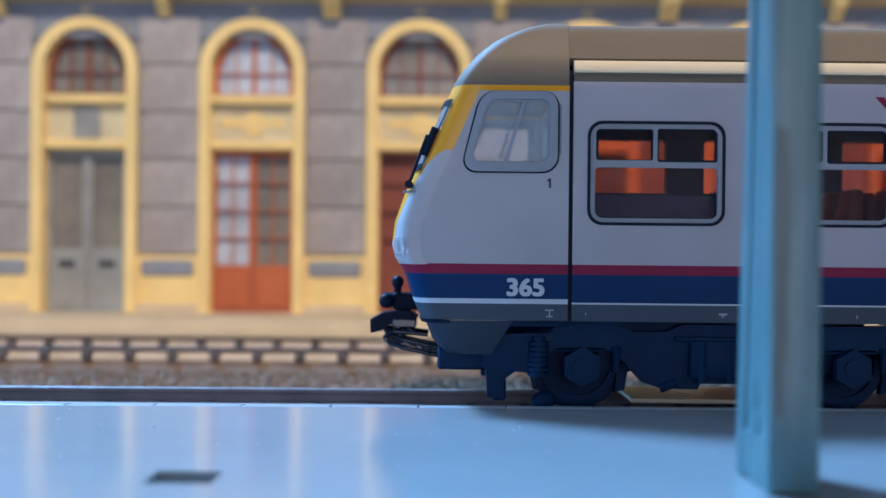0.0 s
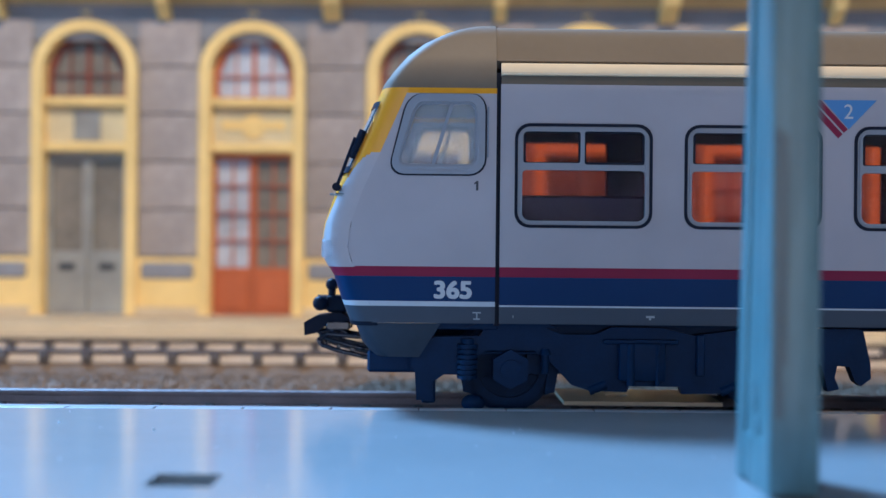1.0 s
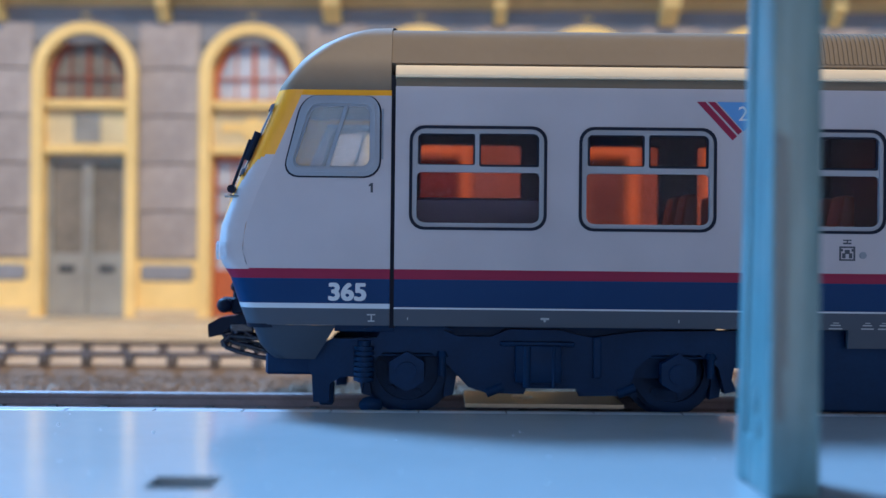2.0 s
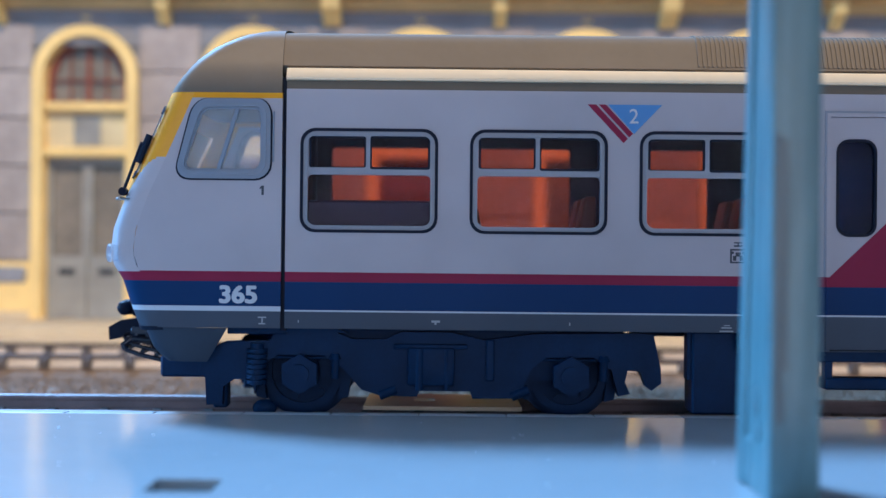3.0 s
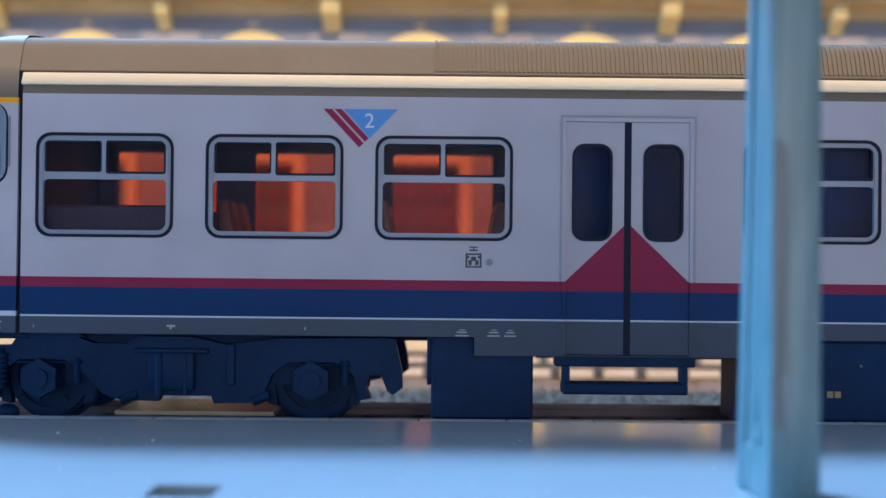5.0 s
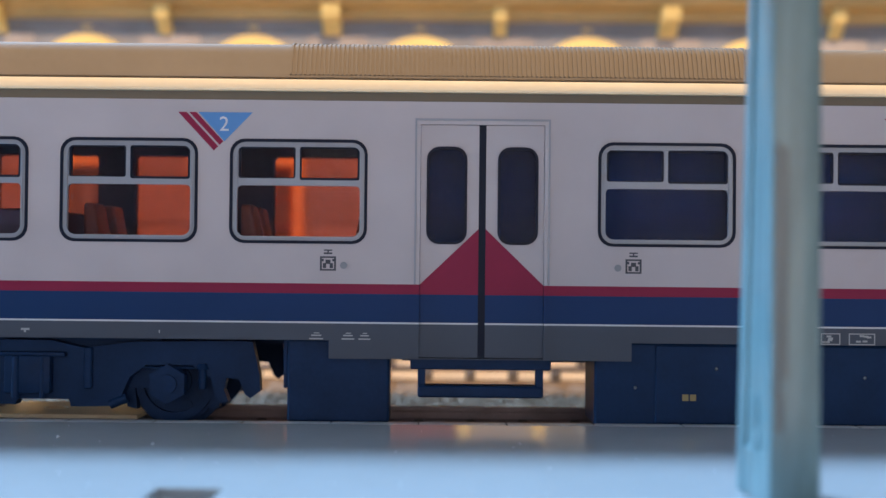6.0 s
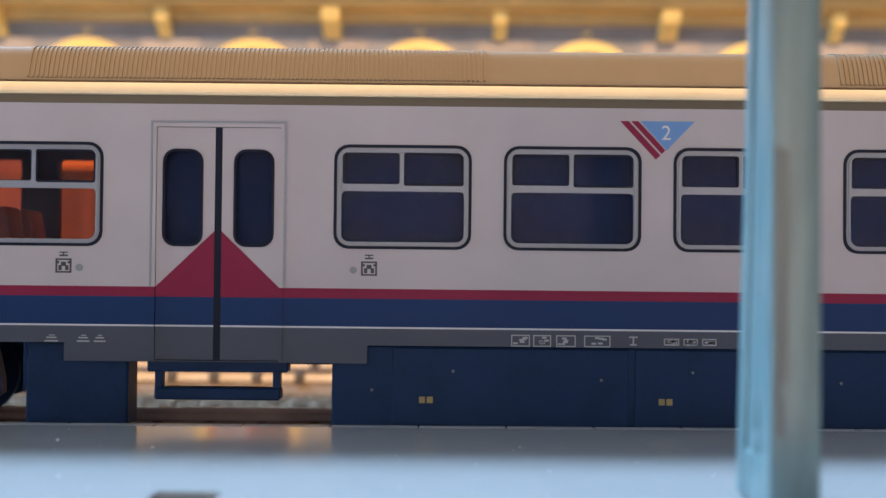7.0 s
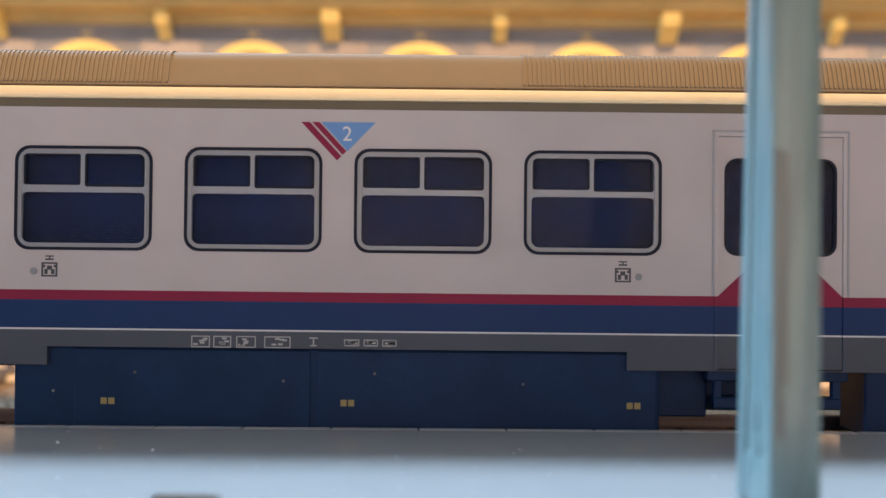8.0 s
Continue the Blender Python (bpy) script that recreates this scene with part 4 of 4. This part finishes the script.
def marks(t):
    bold_number(t)
    part("class_mark", plate([(-2.62, 26.6), (-2.34, 26.6), (-2.34, 27.72), (-2.58, 27.72), (-2.84, 27.48), (-2.84, 27.3), (-2.62, 27.4)], [], NEAR - 0.03, NEAR + 0.02), M_PRINT, t, "small black figure one")
    for x in (40.2, 123.65, 207.25):
        sign = part("class_sign", plate([(x - 2.0, 37.7), (x + 4.4, 37.7), (x + 1.1, 34.25)], [], NEAR - 0.04, NEAR + 0.02), M_SKYBLUE, t, "blue triangular class sign")
        for a, e in ((-4.4, -3.4), (-3.1, -2.25)):
            foot = [((4.4 + 1.065 * q) / 2.065, 37.7 - 1.065 * ((4.4 + 1.065 * q) / 2.065 - q)) for q in (e, a)]
            part("sign_stripe", plate([(x + a, 37.7), (x + e, 37.7)] + [(x + u, w) for u, w in foot], [], NEAR - 0.04, NEAR + 0.02), M_RED, sign, "red slanting stripe")
        lettering("class_figure", "2", 2.45, M_WHITE, sign, x + 0.45, NEAR - 0.07, 35.5, "white figure", bold=0.0)
    for x, d in ((53.7, 1), (89.75, -1), (157.4, 1), (193.5, -1)):
        picto = bars("door_symbol", [(x - 0.95, x + 0.95, 19.1, 19.3), (x - 0.95, x + 0.95, 20.6, 20.8), (x - 0.95, x - 0.72, 19.3, 20.6), (x + 0.72, x + 0.95, 19.3, 20.6),
                                     (x - 0.6, x - 0.2, 19.4, 20.0), (x + 0.2, x + 0.6, 19.4, 20.0), (x - 0.3, x + 0.3, 19.9, 20.4), (x - 0.72, x - 0.5, 20.2, 20.5), (x + 0.5, x + 0.72, 20.2, 20.5),
                                     (x - 0.5, x + 0.5, 21.05, 21.25), (x - 0.5, x + 0.5, 21.45, 21.6), (x - 0.08, x + 0.08, 21.2, 21.5)], M_PRINT, t, label="small dark door symbol")
        bm = bmesh.new()
        add_cyl(bm, (x + d * 1.85, NEAR, 19.75), (0, 1, 0), 0.42, 0.24, 16)
        part("door_button", bm, M_GREYPRINT, t, "small grey push button", smooth=True)
    rects = [(-2.9, -1.9, 12.1, 12.25), (-2.45, -2.3, 11.45, 12.1), (-2.8, -2.0, 11.35, 11.5), (17.6, 18.6, 11.75, 12.0), (17.95, 18.2, 11.5, 11.75), (1.85, 1.95, 11.6, 11.9), (33.85, 33.98, 11.55, 11.9)]
    for group in (rects[:3], rects[3:5], rects[5:6], rects[6:]):
        bars("stencil", group, M_PANELPRINT, t, label="small pale stencil mark")
    rng = random.Random(2)
    for a, b in ((51.6, 53.2), (55.4, 56.9), (57.4, 58.8)):
        bars("stencil", [(a, b, 11.0, 11.15), (a + 0.2, b - 0.2, 11.4, 11.55), (a + 0.5, b - 0.4, 11.7, 11.8)], M_PANELPRINT, t, label="small pale stencil mark")
    for a, b in ((106.6, 108.8), (109.2, 111.3), (111.9, 114.2), (115.2, 118.3), (124.6, 126.4), (126.9, 128.6), (129.1, 130.8)):
        low, high = (10.95, 12.32) if a < 120 else (11.25, 12.05)
        plates = [(a, b, low, low + 0.13), (a, b, high - 0.12, high), (a, a + 0.12, low, high), (b - 0.12, b, low, high)]
        for _ in range(5):
            u, w = rng.uniform(a + 0.15, b - 0.75), rng.uniform(low + 0.2, high - 0.4)
            plates.append((u, u + 0.55, w, w + 0.22))
        bars("data_panel", plates, M_PANELPRINT, t, label="small framed panel of unreadable pale print")
    bars("stencil", [(120.5, 121.5, 12.1, 12.25), (120.92, 121.08, 11.3, 12.1), (120.6, 121.4, 11.2, 11.35)], M_PANELPRINT, t, label="small pale stencil mark")


def running_gear(t):
    # front bogie
    side = [(-10.0, 6.9), (-9.1, 8.1), (-7.3, 9.05), (-1.9, 9.2), (-1.2, 10.3), (6, 10.3), (8, 9.5), (12, 9.5), (14, 10.4), (20, 10.4), (24, 9.5), (30, 10.3), (43.2, 10.5), (44.4, 10.4), (45.3, 6.4), (45.4, 4.5),
            (44.2, 3.6), (43.5, 4.1), (42.8, 5.9), (41.3, 6.0), (41.0, 4.6), (41.6, 3.2), (40.2, 2.9), (39.4, 6.0), (37.2, 7.5), (31.6, 7.5), (29.6, 6.0), (28.6, 3.6), (27.6, 2.5), (22.6, 2.4), (22.3, 3.3), (16.2, 3.3), (15.9, 2.6), (11.4, 2.7),
            (9.2, 3.4), (6.8, 6.0), (4.6, 7.5), (-1.0, 7.5), (-3.0, 6.0), (-3.7, 2.7), (-4.0, 4.5), (-6.2, 4.5), (-7.5, 3.6), (-7.6, 1.4), (-9.5, 1.4), (-9.7, 4.8), (-10.3, 5.2)]
    frames = []
    for sign in (-1, 1):
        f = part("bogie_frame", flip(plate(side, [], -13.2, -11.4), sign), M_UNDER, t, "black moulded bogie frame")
        frames.append(f)
        for x in (1.8, 34.4):
            bm = bmesh.new()
            add_cyl(bm, (x, -13.6, 5.3), (0, 1, 0), 2.4, 1.6, 6)
            add_cyl(bm, (x, -14.2, 5.3), (0, 1, 0), 1.2, 1.2, 14)
            for k in range(5):
                add_box(bm, x - 3.6, x + 3.6, -12.9 - 0.05 * k, -12.6, 7.0 + 0.5 * k, 7.3 + 0.5 * k, 0.1, 1)
            part("axle_box", flip(bm, sign), M_UNDER, f, smooth=True)
            bm = plate([(x + 4.9 * math.cos(q * math.pi / 14), 5.3 + 4.9 * math.sin(q * math.pi / 14)) for q in range(28)], [[(x + 3.9 * math.cos(q * math.pi / 14), 5.3 + 3.9 * math.sin(q * math.pi / 14)) for q in range(28)]], -10.2, -9.6)
            part("brake_ring", flip(bm, sign), M_UNDER, f, "dark ring before the wheel")
        for x, out in ((1.8, 1), (1.8, -1), (34.4, 1), (34.4, -1)):
            shoe = [(x + out * 4.4, 1.9), (x + out * 5.6, 2.2), (x + out * 6.0, 4.6), (x + out * 4.9, 6.4)]
            part("brake_shoe", flip(plate(shoe, [], -10.9, -9.4), sign), M_UNDER, f, "black brake shoe")
        for x in (6.0, 38.4):
            bm = bmesh.new()
            add_cyl(bm, (x, -13.2, 6.2), (0, 0, 1), 0.5, 3.0, 10)
            add_cyl(bm, (x, -13.2, 7.4), (0, 0, 1), 0.8, 0.7, 10, 0.5)
            part("damper_rod", flip(bm, sign), M_UNDER, f, smooth=True)
        part("hanger", flip(box(24.2, 25.2, -13.8, -13.0, 4.6, 9.6, 0.15, 1), sign), M_UNDER, f)
        for x in (28.3, 12.4):
            bm = bmesh.new()
            add_cyl(bm, (x, -13.0, 3.1), (1, 0, 0.4), 0.6, 2.2, 10)
            part("brake_cylinder", flip(bm, sign), M_UNDER, f, smooth=True)
        for x in (-3.4,):
            bm = bmesh.new()
            for k in range(7):
                bmesh.ops.create_cone(bm, cap_ends=True, segments=14, radius1=1.25, radius2=1.25, depth=0.42, matrix=Matrix.Translation((x, -13.4, 4.3 + k * 0.62)))
            add_cyl(bm, (x, -13.4, 6.4), (0, 0, 1), 0.8, 5.0, 12)
            part("spring", flip(bm, sign), M_UNDER, f, smooth=True)
        bm = bmesh.new()
        add_box(bm, 14.8, 20.4, -14.4, -12.8, 4.0, 8.6, 0.3)
        add_box(bm, 13.0, 22.0, -14.0, -12.8, 8.4, 9.0, 0.2)
        add_cyl(bm, (16.2, -14.2, 6.0), (0, 0, 1), 0.5, 5.0, 10)
        add_cyl(bm, (19.4, -14.2, 6.0), (0, 0, 1), 0.3, 5.0, 10)
        part("damper_box", flip(bm, sign), M_UNDER, f, smooth=True)
        part("cover_arc", flip(plate([(-3.5, 10.3), (7.5, 10.3), (5.5, 11.0), (-1.5, 11.0)], [], -14.0, -13.0), sign), M_UNDERGREY, f)
    part("bogie_bolster", box(4, 33, -11.2, 11.2, 4.5, 10.9), M_UNDER, t)
    plate_bm = plate([(9.0, -7.0), (29.0, -7.0), (29.0, 7.0), (9.0, 7.0)], [[(16.6 + 1.5 * math.cos(a * math.pi / 8), 0 + 1.5 * math.sin(a * math.pi / 8)) for a in range(16)]], 0, 0.5)
    for v in plate_bm.verts:
        v.co = Vector((v.co.x, v.co.z, 0.65 - v.co.y))
    part("keeper_plate", plate_bm, M_BRASS, t, "tan keeper plate with a round hole")
    for x in (1.8, 34.4, 214.0, 246.0):
        axle = new("wheelset", finish("wheelset", add_cyl(bmesh.new(), (0, 0, 0), (0, 1, 0), 0.9, 20, 12), M_STEEL, True))
        axle.parent = t
        axle.location = (x * MM, 0, 5.25 * MM)
        for y in (-8.25, 8.25):
            bm = bmesh.new()
            out = math.copysign(1, y)
            add_cyl(bm, (0, y + out * 0.2, 0), (0, 1, 0), 5.25, 1.9, 36)
            add_cyl(bm, (0, y - out * 0.9, 0), (0, 1, 0), 5.9, 0.5, 36)
            add_cyl(bm, (0, y + out * 1.3, 0), (0, 1, 0), 2.0, 0.8, 16)
            for k in range(6):
                a = k * math.pi / 3
                add_cyl(bm, (3.3 * math.cos(a), y + out * 1.15, 3.3 * math.sin(a)), (0, 1, 0), 0.55, 0.5, 10)
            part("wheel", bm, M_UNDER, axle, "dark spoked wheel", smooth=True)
        WHEELS.append((axle, x))
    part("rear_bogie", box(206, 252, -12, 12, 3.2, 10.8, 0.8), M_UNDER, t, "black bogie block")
    # guard irons and boxes
    for y in (-12.0, 9.6):
        part("guard_iron", box(-8.9, -7.2, y, y + 2.4, 0.9, 6.5, 0.2, 1), M_UNDER, t, "black guard iron")
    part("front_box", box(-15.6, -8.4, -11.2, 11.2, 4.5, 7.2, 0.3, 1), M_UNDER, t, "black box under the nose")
    bm = bmesh.new()
    bmesh.ops.create_uvsphere(bm, u_segments=14, v_segments=8, radius=1.5, matrix=Matrix.Translation((-2.6, -12.2, 1.0)) @ Matrix.Diagonal((1, 0.6, 0.7, 1)))
    part("sand_nozzle", bm, M_UNDER, t, smooth=True)
    tank = part("tank_box", box(48.8, 61.0, -14.6, -10.0, 1.0, 10.9, 0.25, 1), M_UNDER, t, "black equipment box")
    part("bracket", box(48.3, 48.8, -14.2, -12, 5.0, 10.9, 0.1, 1), M_UNDER, tank)
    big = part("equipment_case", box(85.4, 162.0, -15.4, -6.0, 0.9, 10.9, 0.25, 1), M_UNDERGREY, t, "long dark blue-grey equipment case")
    part("case_door", box(92.6, 120.6, -15.65, -15.2, 1.4, 10.6, 0.1, 1), M_UNDERGREY, big)
    part("case_door", box(121.4, 161.6, -15.65, -15.2, 1.4, 10.6, 0.1, 1), M_UNDERGREY, big)
    part("case_end", box(162.0, 168.2, -12.6, -2.0, 2.9, 10.9, 0.2, 1), M_UNDER, big)
    part("case_end", box(168.2, 181.4, -9.0, -3.0, 3.3, 10.9, 0.2, 1), M_UNDER, big)
    for x in (96.6, 125.0, 158.9):
        bars_bm = bmesh.new()
        for k in (-0.5, 0.5):
            add_box(bars_bm, x + k * 0.9 - 0.36, x + k * 0.9 + 0.36, -15.72, -15.5, 4.1, 4.85)
        part("case_label", bars_bm, M_YELLOWPRINT, big, "small ochre labels")
    for x, z in ((99.8, 7.9), (117.4, 7.0), (128.2, 8.0), (145.8, 6.9), (90.2, 5.6)):
        bm = bmesh.new()
        bmesh.ops.create_icosphere(bm, subdivisions=1, radius=0.22, matrix=Matrix.Translation((x, -15.7, z)))
        part("case_screw", bm, M_STEEL, big)
    for a, b in DOORS:
        s = bmesh.new()
        add_box(s, a - 0.9, b + 0.9, -15.6, -13.0, 7.5, 8.85, 0.15, 1)
        add_box(s, a, a + 0.9, -15.5, -14.0, 4.3, 7.6, 0.1, 1)
        add_box(s, b - 0.9, b, -15.5, -14.0, 4.3, 7.6, 0.1, 1)
        add_box(s, a, b, -15.8, -12.8, 4.2, 5.6, 0.2, 1)
        part("footstep", s, M_UNDER, t, "black hanging footstep")
    part("rear_case", box(186.5, 204, -15.0, -6.0, 1.0, 10.9, 0.25, 1), M_UNDER, t)
    part("centre_tray", box(62, 166, -4.5, 6, 7.6, 11.2, 0.2, 1), M_UNDER, t)
    part("sill_beam", box(44, END - 2, -4, 4, 9.6, 11.2), M_UNDER, t)


WHEELS = []
COACH = coach()


# ---- what moves ----
WAY = [(0, 14.98, 0.2), (0.2, 14.8, 0.2), (0.5, 12.3, 0.19), (1, 6.4, 0.15), (1.5, 0.0, 0.13), (3, -18.92, 0.02), (3.5, -26.78, 0.0), (4, -34.56, -0.06), (4.5, -42.54, -0.08),
       (6, -67.3, -0.2), (6.5, -79.98, -0.23), (7, -98.5, -0.3), (7.3, -109.5, -0.32), (7.5, -116.5, -0.33), (7.7, -123.7, -0.36), (8, -136.2, -0.4)]


def motions():
    def coach_pose(x, z):
        return pose(x * MM, 0.1565, z * MM, 0, 0.12, 0)
    walk(COACH, [(t, coach_pose(x, z)) for t, x, z in WAY])
    fine = []
    for (t0, a, _), (t1, b, _) in zip(WAY, WAY[1:]):
        steps = max(1, int(abs(b - a) / 5.0) + 1)
        fine += [(t0 + (t1 - t0) * k / steps, a + (b - a) * k / steps) for k in range(steps)]
    fine.append(WAY[-1][:2])
    for axle, x in WHEELS:
        walk(axle, [(t, pose(x * MM, 0, 5.25 * MM, 0, math.degrees((p - WAY[0][1]) / 5.25), 0)) for t, p in fine])


motions()
